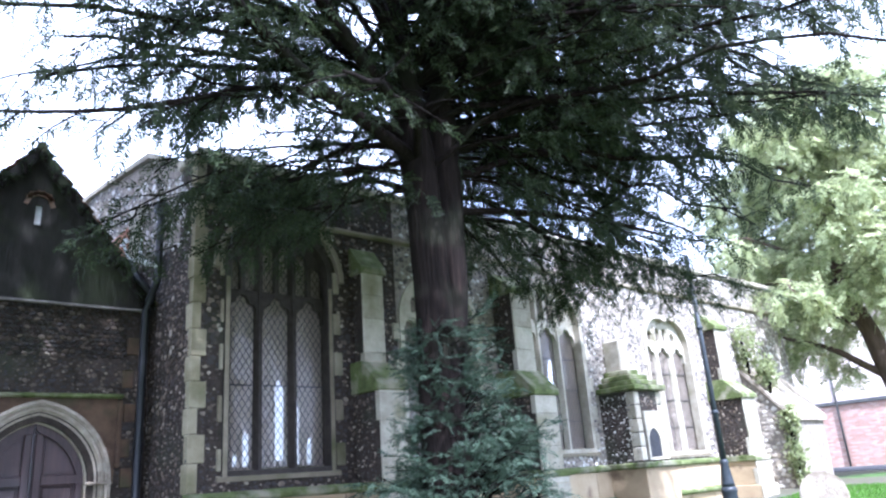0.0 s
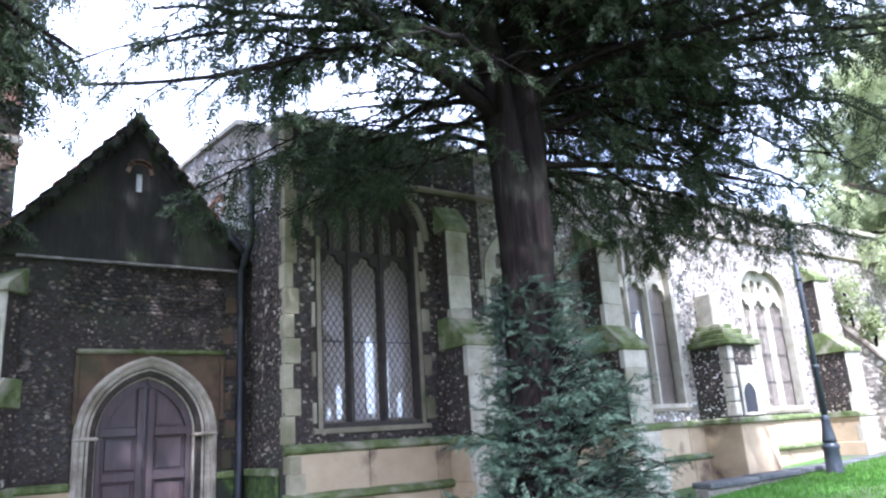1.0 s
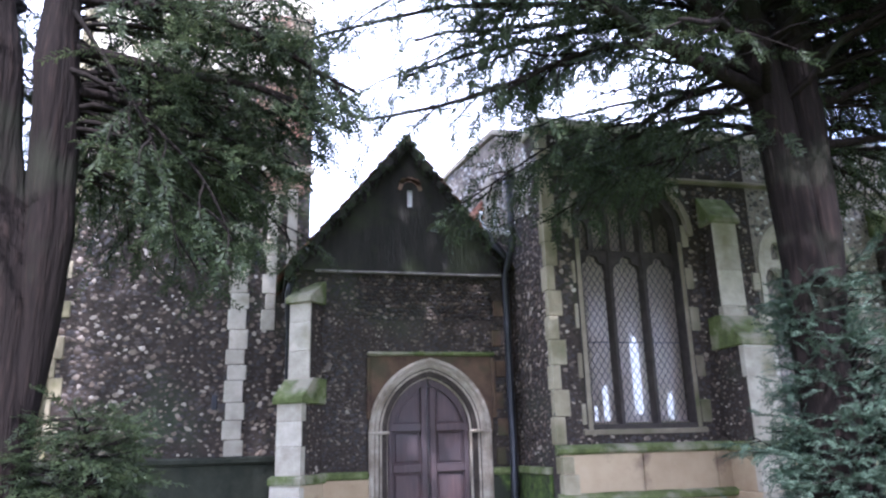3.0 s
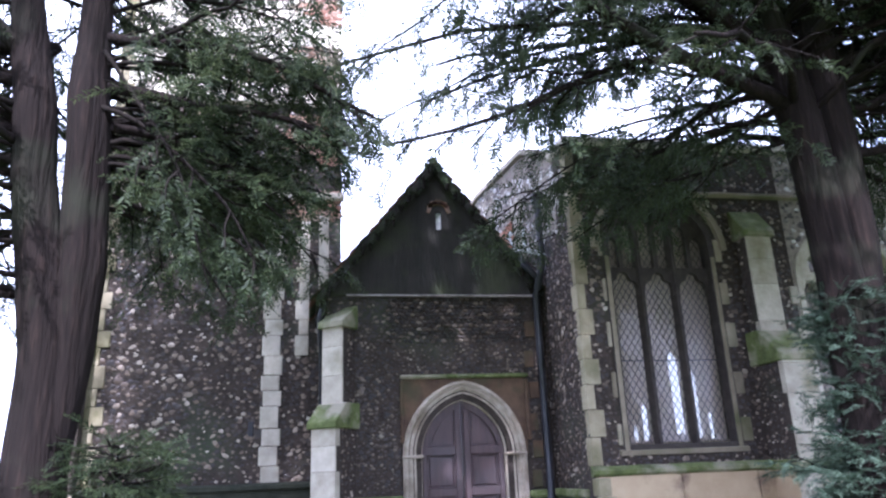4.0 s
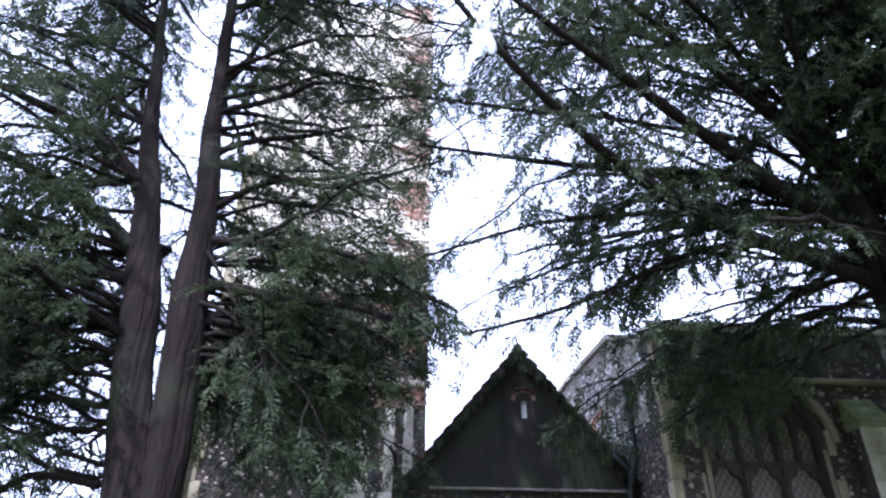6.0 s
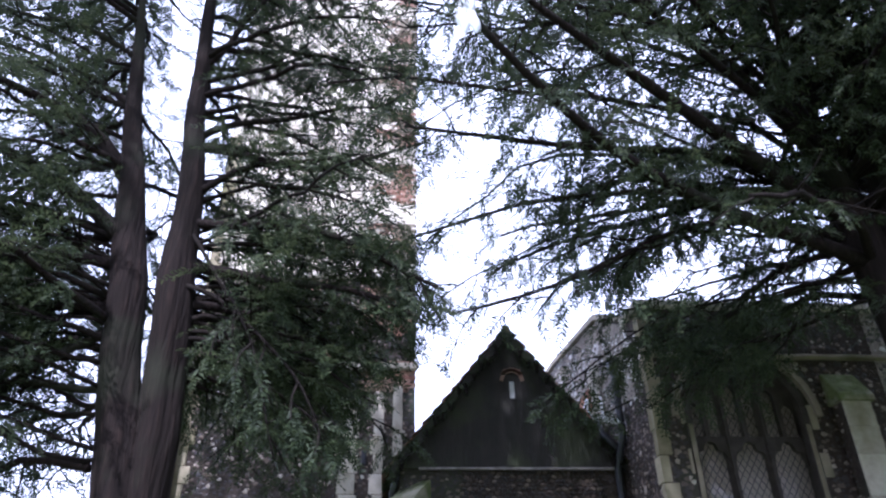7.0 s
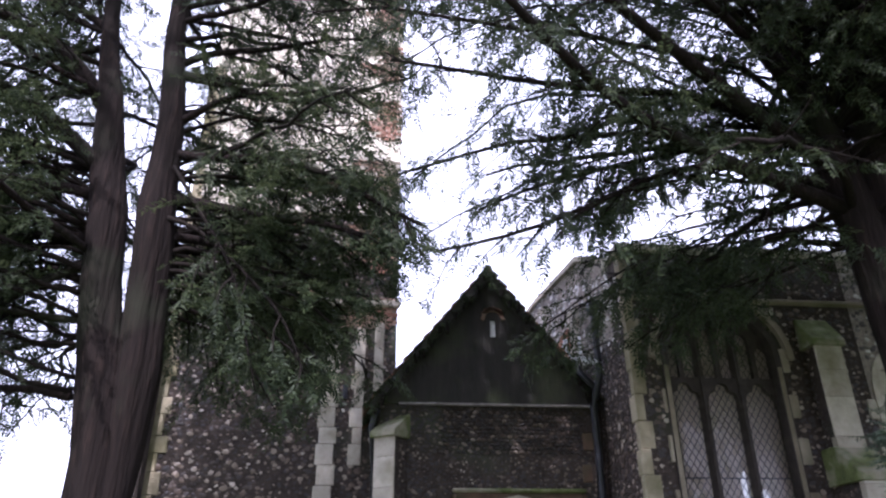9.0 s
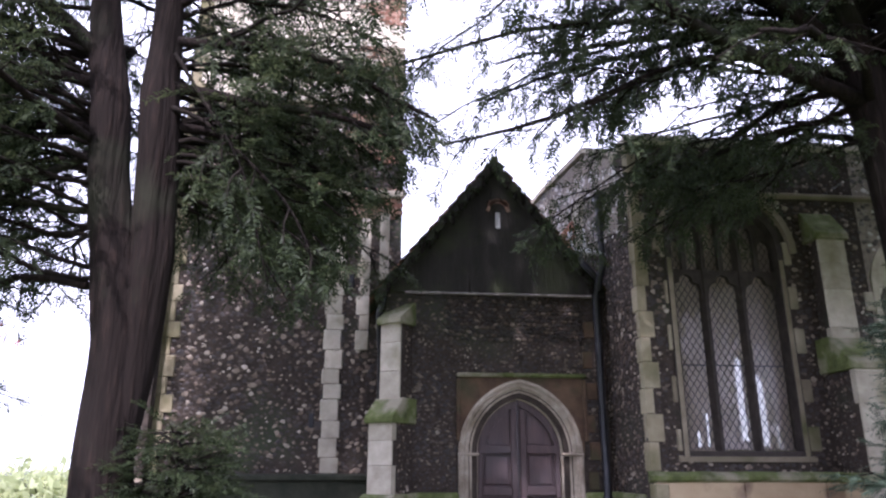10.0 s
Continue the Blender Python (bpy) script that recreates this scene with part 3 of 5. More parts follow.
        dx, dz, yg = 0.098, 0.150, y0 + 0.08
        verts, faces, lverts, lfaces = [], [], [], []

        def roof(x):
            off = abs(x - c) / h
            return spring + (apex - spring) * math.sqrt(max(0.0, 1 - min(1.0, off) ** 1.7)) - 0.02
        j = 0
        zc = sill
        while zc < apex:
            xc0 = xa - dx + (j % 2) * dx / 2
            while xc0 < xb + dx:
                pts = [(xc0, zc - dz / 2), (xc0 + dx / 2, zc), (xc0, zc + dz / 2), (xc0 - dx / 2, zc)]
                cl = [(min(max(px, xa), xb), max(pz, sill - 0.02)) for px, pz in pts]
                if xa - dx / 2 < xc0 < xb + dx / 2 and zc < roof(min(max(xc0, xa), xb)):
                    tx, tz = rng.normal(0, 0.035), rng.normal(0, 0.035)
                    b0 = len(verts)
                    verts += [(px, yg + (px - xc0) * tx + (pz - zc) * tz, pz) for px, pz in cl]
                    faces.append((b0, b0 + 1, b0 + 2, b0 + 3))
                    for e in (1, 2):
                        (ax, az), (bx, bz) = cl[e], cl[(e + 1) % 4]
                        if abs(ax - bx) > 0.01:
                            b0 = len(lverts)
                            wd = 0.0105
                            lverts += [(ax, yg - 0.012, az - wd), (bx, yg - 0.012, bz - wd), (bx, yg - 0.012, bz + wd), (ax, yg - 0.012, az + wd)]
                            lfaces.append((b0, b0 + 1, b0 + 2, b0 + 3))
                xc0 += dx
            zc, j = zc + dz / 2, j + 1
        pane = raw("pane", verts, faces, M_GLASS, w, "old diamond-cut glass")
        pane.visible_shadow = False
        raw("lead_lattice", lverts, lfaces, M_LEAD, pane, "lead cames in a diamond pattern")
        for z in np.arange(sill + (1.15 if index == 1 else 0.55), light_head - 0.1, 1.2 if index == 1 else 0.62):
            bm = bmesh.new()
            box(bm, xa, yg - 0.03, z, xb, yg - 0.015, z + 0.014)
            part("saddle_bar", bm, M_IRON, pane)


for i, spec in enumerate(WINDOWS):
    window(i + 1, *spec)


# ---- buttresses ----
def buttress(x, half, proj_low, proj_top, z_mid, z_top, turn=0.0, label="", y=WALL_Y, cap_rise=0.42, ledge_z=1.70, flint=True):
    """A two-stage buttress: ashlar front, flint flanks, sloping mossy weatherings, built facing -y and then turned."""
    b = new("buttress")
    tagged(b, label or "stone-faced flint buttress with mossy sloping weatherings", "buttress", "church buttresses")

    def stage(name, z0, z1, proj, hw, mat):
        part(name, soft_box(-hw, -proj, z0, hw, 0.02, z1, 0.015), mat, b)
        zz = z0
        while zz < z1 - 0.05:   # ashlar front blocks
            hh = min(random.uniform(0.34, 0.6), z1 - zz)
            part("ashlar", soft_box(-hw - 0.012, -proj - 0.014, zz + 0.002, hw + 0.012, -proj + random.choice((0.02, 0.10)), zz + hh - 0.002, 0.006), M_STONE, b)
            zz += hh
        if flint and mat is M_MORTAR:
            for s in (-1, 1):
                o = (s * (hw + 0.002), -proj + 0.1 if s > 0 else 0.0, z0)
                flint_field("flank_flintwork", o, (0, s * 1.0, 0), (0, 0, 1), max(0.05, proj - 0.1), z1 - z0, lambda a, c2: True, b, 0.085)

    def weathering(name, z0, z1, front, back, hw):
        bm = bmesh.new()
        slab(bm, [(-hw - 0.06, -front - 0.07, z0 - 0.07), (-hw - 0.06, -front - 0.07, z0 + 0.02), (-hw - 0.06, -back, z1), (-hw - 0.06, 0.02, z1), (-hw - 0.06, 0.02, z0 - 0.07)], (2 * hw + 0.12, 0, 0))
        bmesh.ops.bevel(bm, geom=bm.edges[:], offset=0.012, segments=1, affect="EDGES")
        part(name, bm, M_MOSS, b, "sloping weathering covered in green moss")
    stage("footing", -0.3, ledge_z - 0.6, proj_low + 0.12, half + 0.08, M_PANEL)
    stage("base", ledge_z - 0.6, ledge_z, proj_low + 0.06, half + 0.04, M_PANEL)
    weathering("string_course", ledge_z, ledge_z + 0.06, proj_low + 0.03, proj_low, half + 0.02)
    stage("lower_stage", ledge_z + 0.05, z_mid, proj_low, half, M_MORTAR)
    weathering("weathering", z_mid, z_mid + cap_rise, proj_low, proj_top, half)
    stage("upper_stage", z_mid + cap_rise * 0.5, z_top, proj_top, half * 0.86, M_MORTAR)
    weathering("cap", z_top, z_top + cap_rise, proj_top, 0.02, half * 0.86)
    b.matrix_world = pose(x, y, 0, 0, 0, turn)
    return b


buttress(6.73, 0.225, 0.66, 0.27, 3.12, 5.02, label="tall stone-faced buttress between the aisle windows")
buttress(9.95, 0.27, 0.85, 0.5, 3.08, 5.0)
buttress(17.35, 0.3, 0.85, 0.45, 3.15, 4.9)

# raking buttress of pale rubble at the far end of the aisle
rake = new("raking_buttress")
tagged(rake, "sunlit pale rubble buttress with a long raking coping", "buttress")
bm = bmesh.new()
slab(bm, [(18.9, WALL_Y, -0.3), (18.9, 8.42, -0.3), (18.9, 8.36, 2.55), (18.9, WALL_Y, 3.85)], (1.9, 0, 0))
part("masonry", bm, M_MORTAR_PALE, rake)
flint_field("rubble", (18.9, WALL_Y, 0.6), (0, -1, 0), (0, 0, 1), WALL_Y - 8.42, 3.2, lambda a, b: b + 0.6 < 3.75 - a * 1.18, rake, 0.15, mat=M_RUBBLE)
flint_field("rubble", (18.9, 8.40, 0.6), (1, 0, 0), (0, 0, 1), 1.9, 1.9, lambda a, b: True, rake, 0.15, mat=M_RUBBLE)
bm = bmesh.new()
slab(bm, [(18.83, 8.28, 2.50), (18.83, 8.28, 2.66), (18.83, WALL_Y, 4.04), (18.83, WALL_Y, 3.86)], (2.04, 0, 0))
bmesh.ops.bevel(bm, geom=bm.edges[:], offset=0.02, segments=1, affect="EDGES")
part("raking_coping", bm, M_STONE_CLEAN, rake, "bare pale coping slabs")

# ---- stair pier with a stepped mossy cap and a small arched niche ----
pier = new("stair_pier")
tagged(pier, "square flint pier with a stepped mossy cap and an arched niche", "pier")
PX0, PX1, PY = 12.62, 13.55, 8.6
part("core", soft_box(PX0, PY, 1.75, PX1, WALL_Y + 0.02, 3.16), M_MORTAR, pier)
part("base", soft_box(PX0 - 0.08, PY - 0.1, -0.3, PX1 + 0.08, WALL_Y, 1.66), M_PANEL, pier)
part("string_course", soft_box(PX0 - 0.15, PY - 0.18, 1.65, PX1 + 0.15, WALL_Y, 1.77, 0.03), M_MOSS, pier)
for k in range(4):
    part("cap_step", soft_box(PX0 - 0.1 + 0.12 * k, PY - 0.12 + 0.12 * k, 3.16 + 0.12 * k, PX1 + 0.1 - 0.12 * k, WALL_Y, 3.27 + 0.12 * k, 0.02), M_MOSS, pier)
part("pedestal", soft_box(PX0 + 0.35, PY + 0.42, 3.62, PX1 - 0.25, WALL_Y, 4.3, 0.03), M_STONE, pier, "pale weathered stone block")
for z in np.arange(1.8, 3.1, 0.27):
    for xx in (PX0 + 0.15, PX1):
        part("quoin", soft_box(xx - 0.16, PY - 0.015, z, xx + 0.012, PY + 0.2, z + 0.255), M_STONE, pier)
bm = bmesh.new()
slab(bm, [(PX0 + 0.22, PY - 0.03, 1.8), (PX0 + 0.22, PY - 0.03, 2.75), (PX1 - 0.16, PY - 0.03, 2.75), (PX1 - 0.16, PY - 0.03, 1.8)], (0, 0.05, 0), [opening(13.1, 0.2, 1.85, 2.15, 2.42, PY - 0.03, 6)])
part("niche_surround", bm, M_STONE, pier)
flint_field("front_flintwork", (PX0, PY, 1.78), (1, 0, 0), (0, 0, 1), PX1 - PX0, 1.36, lambda a, b: not 0.0 < a < 0.86 or b > 0.98, pier, 0.085)
flint_field("side_flintwork", (PX0, WALL_Y, 1.78), (0, -1, 0), (0, 0, 1), WALL_Y - PY, 1.36, lambda a, b: True, pier, 0.085, mat=M_FLINT_PALE)
# flat black plate stands for the shade inside the niche
bm = bmesh.new()
slab(bm, opening(13.1, 0.195, 1.86, 2.15, 2.41, PY - 0.012, 6), (0, 0.01, 0))
part("niche_back", bm, M_IRON, pier, "dark niche recess")

# ---- porch ----
porch = new("wall_porch")
tagged(porch, "flint porch front with a pointed doorway", "wall", kind="structure")
DX, DH, DSP, DAP = 2.51, 0.645, 2.02, 2.82
PL, PR, EAVE = 0.45, CORNER_X - 0.02, 4.46
bm = bmesh.new()
slab(bm, [(PL, PORCH_Y, -0.3), (PR, PORCH_Y, -0.3), (PR, PORCH_Y, EAVE), (PL, PORCH_Y, EAVE)], (0, 0.5, 0), [opening(DX, DH + 0.02, -0.15, DSP, DAP + 0.02, PORCH_Y)])
part("masonry", bm, M_MORTAR, porch)
LABEL = (1.60, 3.50, 3.16)


def porch_free(a, b):
    x, z = a + PL, b + 1.5
    return not (LABEL[0] - 0.04 < x < LABEL[1] + 0.04 and z < LABEL[2] + 0.06)


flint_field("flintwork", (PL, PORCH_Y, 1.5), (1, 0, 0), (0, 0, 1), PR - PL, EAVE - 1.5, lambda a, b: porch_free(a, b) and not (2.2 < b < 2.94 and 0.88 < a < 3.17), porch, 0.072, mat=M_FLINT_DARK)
bm = bmesh.new()
box(bm, PL - 0.02, PORCH_Y + 0.5, -0.3, PL + 0.4, 15.0, EAVE)
part("side_wall", bm, M_MORTAR, porch)
# spandrels and label over the door
bm = bmesh.new()
arc = arch(DX, DH + 0.29, DSP - 0.12, DAP + 0.30)
slab(bm, [(LABEL[0], PORCH_Y - 0.012, 2.0), (LABEL[0], PORCH_Y - 0.012, LABEL[2])] + [(LABEL[1], PORCH_Y - 0.012, LABEL[2]), (LABEL[1], PORCH_Y - 0.012, 2.0)] + [(x, PORCH_Y - 0.012, z) for x, z in arc[::-1]], (0, 0.05, 0))
part("spandrel", bm, M_SPANDREL, porch, "brown stone spandrels beside the arch")
part("label_mould", soft_box(LABEL[0] - 0.06, PORCH_Y - 0.10, LABEL[2] - 0.01, LABEL[1] + 0.06, PORCH_Y, LABEL[2] + 0.05, 0.02), M_MOSS, porch, "square hood mould with moss")
for xx in (LABEL[0] - 0.06, LABEL[1]):
    part("label_stop", soft_box(xx, PORCH_Y - 0.07, 2.2, xx + 0.06, PORCH_Y, LABEL[2] - 0.03, 0.015), M_SPANDREL, porch)
# arch mouldings: three receding orders
for k, (o, i, y0, y1) in enumerate(((0.30, 0.225, -0.09, 0.05), (0.23, 0.15, -0.055, 0.1), (0.155, 0.075, -0.01, 0.12), (0.08, 0.0, 0.045, 0.22))):
    bm = bmesh.new()
    po, pi = arch(DX, DH + o, DSP, DAP + o * 1.0), arch(DX, DH + i, DSP, DAP + i * 1.0)
    loop = [(DX - DH - o, 0)] + po + [(DX + DH + o, 0)] + [(DX + DH + i, 0)] + pi[::-1] + [(DX - DH - i, 0)]
    slab(bm, [(x, PORCH_Y + y0, z) for x, z in loop], (0, y1 - y0, 0))
    bmesh.ops.bevel(bm, geom=[e for e in bm.edges if abs(e.verts[0].co.y - e.verts[1].co.y) < 0.001 and e.is_manifold and e.calc_face_angle(0) > 0.5], offset=0.024, segments=3, affect="EDGES")
    part("arch_moulding", bm, M_STONE_CLEAN, porch, "pale limestone arch moulding", smooth=False)
for s in (-1, 1):   # jamb capitals and outer jamb stones
    xx = DX + s * (DH + 0.15)
    part("capital", soft_box(xx - 0.158, PORCH_Y - 0.098, DSP - 0.035, xx + 0.158, PORCH_Y + 0.05, DSP + 0.01, 0.015), M_STONE_CLEAN, porch)
    z, k = 1.5, 0
    while z < 4.0 and s > 0:
        x0 = 3.58 - (0.0 if k % 2 else 0.04)
        part("quoin", soft_box(x0, PORCH_Y - 0.03, z, x0 + (0.2 if k % 2 else 0.15), PORCH_Y + 0.1, z + 0.26), M_SPANDREL, porch)
        z, k = z + random.uniform(0.28, 0.5), k + 1
part("string_course", soft_box(PL, PORCH_Y - 0.13, 1.36, DX - DH - 0.3, PORCH_Y, 1.47, 0.03), M_MOSS, porch)
part("string_course", soft_box(DX + DH + 0.3, PORCH_Y - 0.13, 1.36, PR - 0.12, PORCH_Y, 1.47, 0.03), M_MOSS, porch)
part("plinth", soft_box(PL, PORCH_Y - 0.08, -0.3, DX - DH - 0.3, PORCH_Y, 1.36), M_PANEL, porch, "sandstone plinth slab")
part("plinth", soft_box(DX + DH + 0.3, PORCH_Y - 0.08, -0.3, PR - 0.12, PORCH_Y, 1.36), M_SLIME, porch, "algae-green plinth")

# door: two panelled leaves under the arch
door = new("door_1")
tagged(door, "closed double plank door of dark purplish-brown panelled wood", "door", kind="structure")
for s in (-1, 1):
    leaf = new("leaf")
    leaf.parent = door
    bm = bmesh.new()
    half = [(DX + s * abs(x - DX), z) for x, z in arch(DX, DH, DSP, DAP)[:11]]
    loop = [(DX + s * 0.006, 0.0), (DX + s * DH, 0.0)] + half[:-1] + [(DX + s * 0.006, DAP - 0.01)]
    slab(bm, [(x, PORCH_Y + 0.20, z) for x, z in loop], (0, 0.06, 0))
    part("board", bm, M_DOOR, leaf)
    bx = [DX + s * 0.02, DX + s * 0.12]
    part("meeting_stile", soft_box(min(bx), PORCH_Y + 0.13, 0.02, max(bx), PORCH_Y + 0.202, DAP - 0.08 - 0.05), M_DOOR, leaf)
    bx = [DX + s * (DH - 0.09), DX + s * (DH - 0.01)]
    part("hanging_stile", soft_box(min(bx), PORCH_Y + 0.13, 0.02, max(bx), PORCH_Y + 0.202, DSP), M_DOOR, leaf)
    for z in (0.05, 0.62, 1.42, 2.02):
        bx = [DX + s * 0.115, DX + s * (DH - 0.085 if z < 2 else DH - 0.03)]
        part("rail", soft_box(min(bx), PORCH_Y + 0.134, z, max(bx), PORCH_Y + 0.202, z + 0.13), M_DOOR, leaf)
    for z0, z1 in ((0.2, 0.6), (0.77, 1.4), (1.57, 2.0)):
        bx = [DX + s * 0.15, DX + s * (DH - 0.125 if z1 < 2.1 else DH - 0.2)]
        part("panel", soft_box(min(bx), PORCH_Y + 0.178, z0, max(bx), PORCH_Y + 0.202, z1, 0.015), M_DOOR, leaf)
    head = [(abs(x - DX) - 0.11, z - 0.10) for x, z in half if abs(x - DX) > 0.28 and z > 2.28]
    bm = bmesh.new()
    slab(bm, [(DX + s * 0.15, PORCH_Y + 0.178, 2.18), (DX + s * (head[0][0]), PORCH_Y + 0.178, 2.18)] + [(DX + s * x, PORCH_Y + 0.178, z) for x, z in head if z > 2.2]
         + [(DX + s * 0.15, PORCH_Y + 0.178, head[-1][1] + 0.04)], (0, 0.024, 0))
    part("arched_panel", bm, M_DOOR, leaf)
    # curved top rim following the arch
    bm = bmesh.new()
    inner = [(DX + s * max(0.02, abs(x - DX) - 0.07), z - 0.075) for x, z in half]
    slab(bm, [(x, PORCH_Y + 0.135, z) for x, z in half] + [(x, PORCH_Y + 0.135, z) for x, z in inner[::-1]], (0, 0.066, 0))
    part("arched_rim", bm, M_DOOR, leaf)

# gable over the porch
gable = new("porch_gable")
tagged(gable, "steep dark rendered porch gable streaked with green algae", "gable", kind="structure")
AX, AZ, GY = 2.17, 6.72, PORCH_Y - 0.06
LF, RF = (0.28, 4.42), (3.88, 4.55)
bm = bmesh.new()
slab(bm, [(LF[0] + 0.12, GY, EAVE), (AX, GY, AZ - 0.12), (RF[0], GY, EAVE)], (0, 0.25, 0), [[(2.19, GY, 5.56), (2.19, GY, 5.86), (2.28, GY, 5.86), (2.28, GY, 5.56)]])
part("face", bm, M_GABLE, gable)
part("slit", soft_box(2.185, GY + 0.05, 5.55, 2.285, GY + 0.09, 5.87), M_WHITE, gable, "pale slit opening")
for k in range(5):
    a = radians(20 + 35 * k)
    bm = bmesh.new()
    box(bm, -0.1, -0.02, -0.03, 0.1, 0.02, 0.03)
    bmesh.ops.transform(bm, matrix=pose(2.235 + 0.15 * math.cos(a), GY - 0.006, 5.9 + 0.12 * math.sin(a), 0, 90 - math.degrees(a), 0), verts=bm.verts[:])
    part("arch_brick", bm, M_BRICK_TOWER, gable)
part("flashing", soft_box(LF[0] + 0.45, GY - 0.04, EAVE - 0.03, RF[0] - 0.05, GY + 0.02, EAVE + 0.005, 0.006), M_FLASH, gable, "pale lead flashing along the foot of the gable")
# roof slopes with rows of tiles
roof = new("roof_porch")
tagged(roof, "steep porch roof of mossy red-brown clay tiles", "roof", kind="structure")
for s, foot in ((-1, LF), (1, RF)):
    run = math.hypot(foot[0] - AX, AZ - foot[1])
    ux, uz = (foot[0] - AX) / run, (foot[1] - AZ) / run
    verts, faces = [], []
    rows = int(run / 0.12)
    for j in range(rows + 1):
        for i in range(26):
            y0 = GY - 0.14 + i * 0.165 + (j % 2) * 0.08
            a0, a1 = j * 0.12 + rng.uniform(-0.008, 0.008), j * 0.12 + 0.2
            lift0, lift1 = 0.012, 0.034 + rng.uniform(0, 0.012)
            nx, nz = (uz, -ux) if s > 0 else (-uz, ux)
            if nz < 0:
                nx, nz = -nx, -nz
            b0 = len(verts)
            for yy in (y0, y0 + 0.158):
                for aa, ll in ((a0, lift0), (a1, lift1)):
                    for t in (0, 0.014):
                        verts.append((AX + ux * aa + nx * (ll + t), yy, AZ + uz * aa + nz * (ll + t)))
            for f in ((0, 2, 6, 4), (1, 5, 7, 3), (0, 1, 3, 2), (4, 6, 7, 5), (2, 3, 7, 6), (0, 4, 5, 1)):
                faces.append([b0 + q for q in f])
    raw("tiles", verts, faces, M_TILE, roof, "mossy clay tiles", "stuff")
    bm = bmesh.new()
    slab(bm, [(AX, GY - 0.12, AZ), (AX + ux * run, GY - 0.12, AZ + uz * run), (AX + ux * run, GY - 0.12, AZ + uz * run - 0.16), (AX, GY - 0.12, AZ - 0.2)], (0, 4.2, 0))
    part("rafter_deck", bm, M_GABLE, roof)
bm = bmesh.new()
tube(bm, [(AX, GY - 0.13, AZ), (AX, 15.2, AZ)], 0.075, 8)
part("ridge", bm, M_TILE, roof)

# diagonal buttress at the porch corner
buttress(0.72, 0.20, 0.52, 0.32, 2.5, 3.98, turn=-38, label="diagonal stone-faced buttress at the porch corner", y=PORCH_Y + 0.06, cap_rise=0.3, ledge_z=1.40)
bm = bmesh.new()
tube(bm, [(0.40, PORCH_Y - 0.05, 4.35), (0.33, PORCH_Y - 0.02, 4.1), (0.36, PORCH_Y + 0.25, 3.75), (0.38, PORCH_Y + 0.42, 3.55), (0.38, PORCH_Y + 0.44, 0.2)], 0.045, 8)
tagged(part("side_downpipe", bm, M_IRON), "thin black pipe beside the porch buttress", "downpipe")

# ---- tower ----
tower = new("wall_tower")
tagged(tower, "tall flint tower wall with pale stone quoins and brick patches", "wall", kind="structure")
TL, TR, TTOP = -3.3, 0.72, 17.0
bm = bmesh.new()
box(bm, TL, TOWER_Y, -0.3, TR, TOWER_Y + 5, TTOP)
part("masonry", bm, M_MORTAR, tower)
flint_field("flintwork", (TL, TOWER_Y, 1.72), (1, 0, 0), (0, 0, 1), TR - TL, 5.0, lambda a, b: True, tower, 0.105)
# above z 8.6 the tower is coloured cream for strong sunlight
bm = bmesh.new()
box(bm, TL + 0.01, TOWER_Y - 0.012, 8.6, TR - 0.01, TOWER_Y + 0.02, TTOP)
part("upper_masonry", bm, M_CREAM_SUN, tower, "upper masonry in cream, coloured as if in full sun")
# dark flint here stands for canopy shade on the middle of the tower
flint_field("middle_flintwork", (TL, TOWER_Y, 6.75), (1, 0, 0), (0, 0, 1), TR - TL, 1.85, lambda a, b: True, tower, 0.13)
flint_field("upper_rubble", (TL, TOWER_Y - 0.012, 8.6), (1, 0, 0), (0, 0, 1), TR - TL, TTOP - 8.6, lambda a, b: True, tower, 0.15, mat=M_RUBBLE)
part("corner_buttress", soft_box(TL - 0.6, TOWER_Y - 0.25, -0.3, TL - 0.004, TOWER_Y + 0.8, 6.2), M_MORTAR, tower, "dark flint buttress at the tower corner")
flint_field("buttress_flints", (TL - 0.6, TOWER_Y - 0.25, 0.2), (1, 0, 0), (0, 0, 1), 0.59, 5.9, lambda a, b: True, tower, 0.1)
bm = bmesh.new()
tube(bm, [(TL - 0.2, TOWER_Y - 0.3, 2.9), (TL - 0.2, TOWER_Y - 0.3, 4.15)], 0.022, 8)
part("conduit", bm, M_WHITE, tower, "thin white conduit")
part("string_course", soft_box(TL - 0.1, TOWER_Y - 0.14, 1.60, 0.5, TOWER_Y, 1.72, 0.03), M_PLINTH, tower)
part("plinth", soft_box(TL - 0.05, TOWER_Y - 0.08, -0.3, 0.5, TOWER_Y, 1.6), M_PLINTH, tower, "dark green-black plinth")
z, k = 1.72, 0
while z < 6.0:
    h = random.uniform(0.24, 0.36)
    part("quoin", soft_box(-0.56 - (0.04 if k % 2 else 0), TOWER_Y - 0.03, z + 0.004, -0.30 + (0 if k % 2 else 0.04), TOWER_Y + 0.1, z + h - 0.004), M_STONE, tower, "pale limestone block in a toothed strip")
    if z > 3.5:
        part("quoin", soft_box(0.0 - (0.06 if k % 2 else 0), TOWER_Y - 0.03, z + 0.004, 0.17, TOWER_Y + 0.1, z + h - 0.004), M_STONE, tower)
    z, k = z + h, k + 1
# solid black blocks stand for the dark depth of the slits
for (x, zz) in ((-0.78, 2.45), (-0.2, 4.9)):
    part("slit", soft_box(x, TOWER_Y - 0.026, zz, x + 0.09, TOWER_Y + 0.05, zz + 0.24), M_IRON, tower, "narrow dark slit")
part("pale_strip", soft_box(0.33, TOWER_Y - 0.05, 4.9, 0.5, TOWER_Y, 6.3), M_STONE, tower)
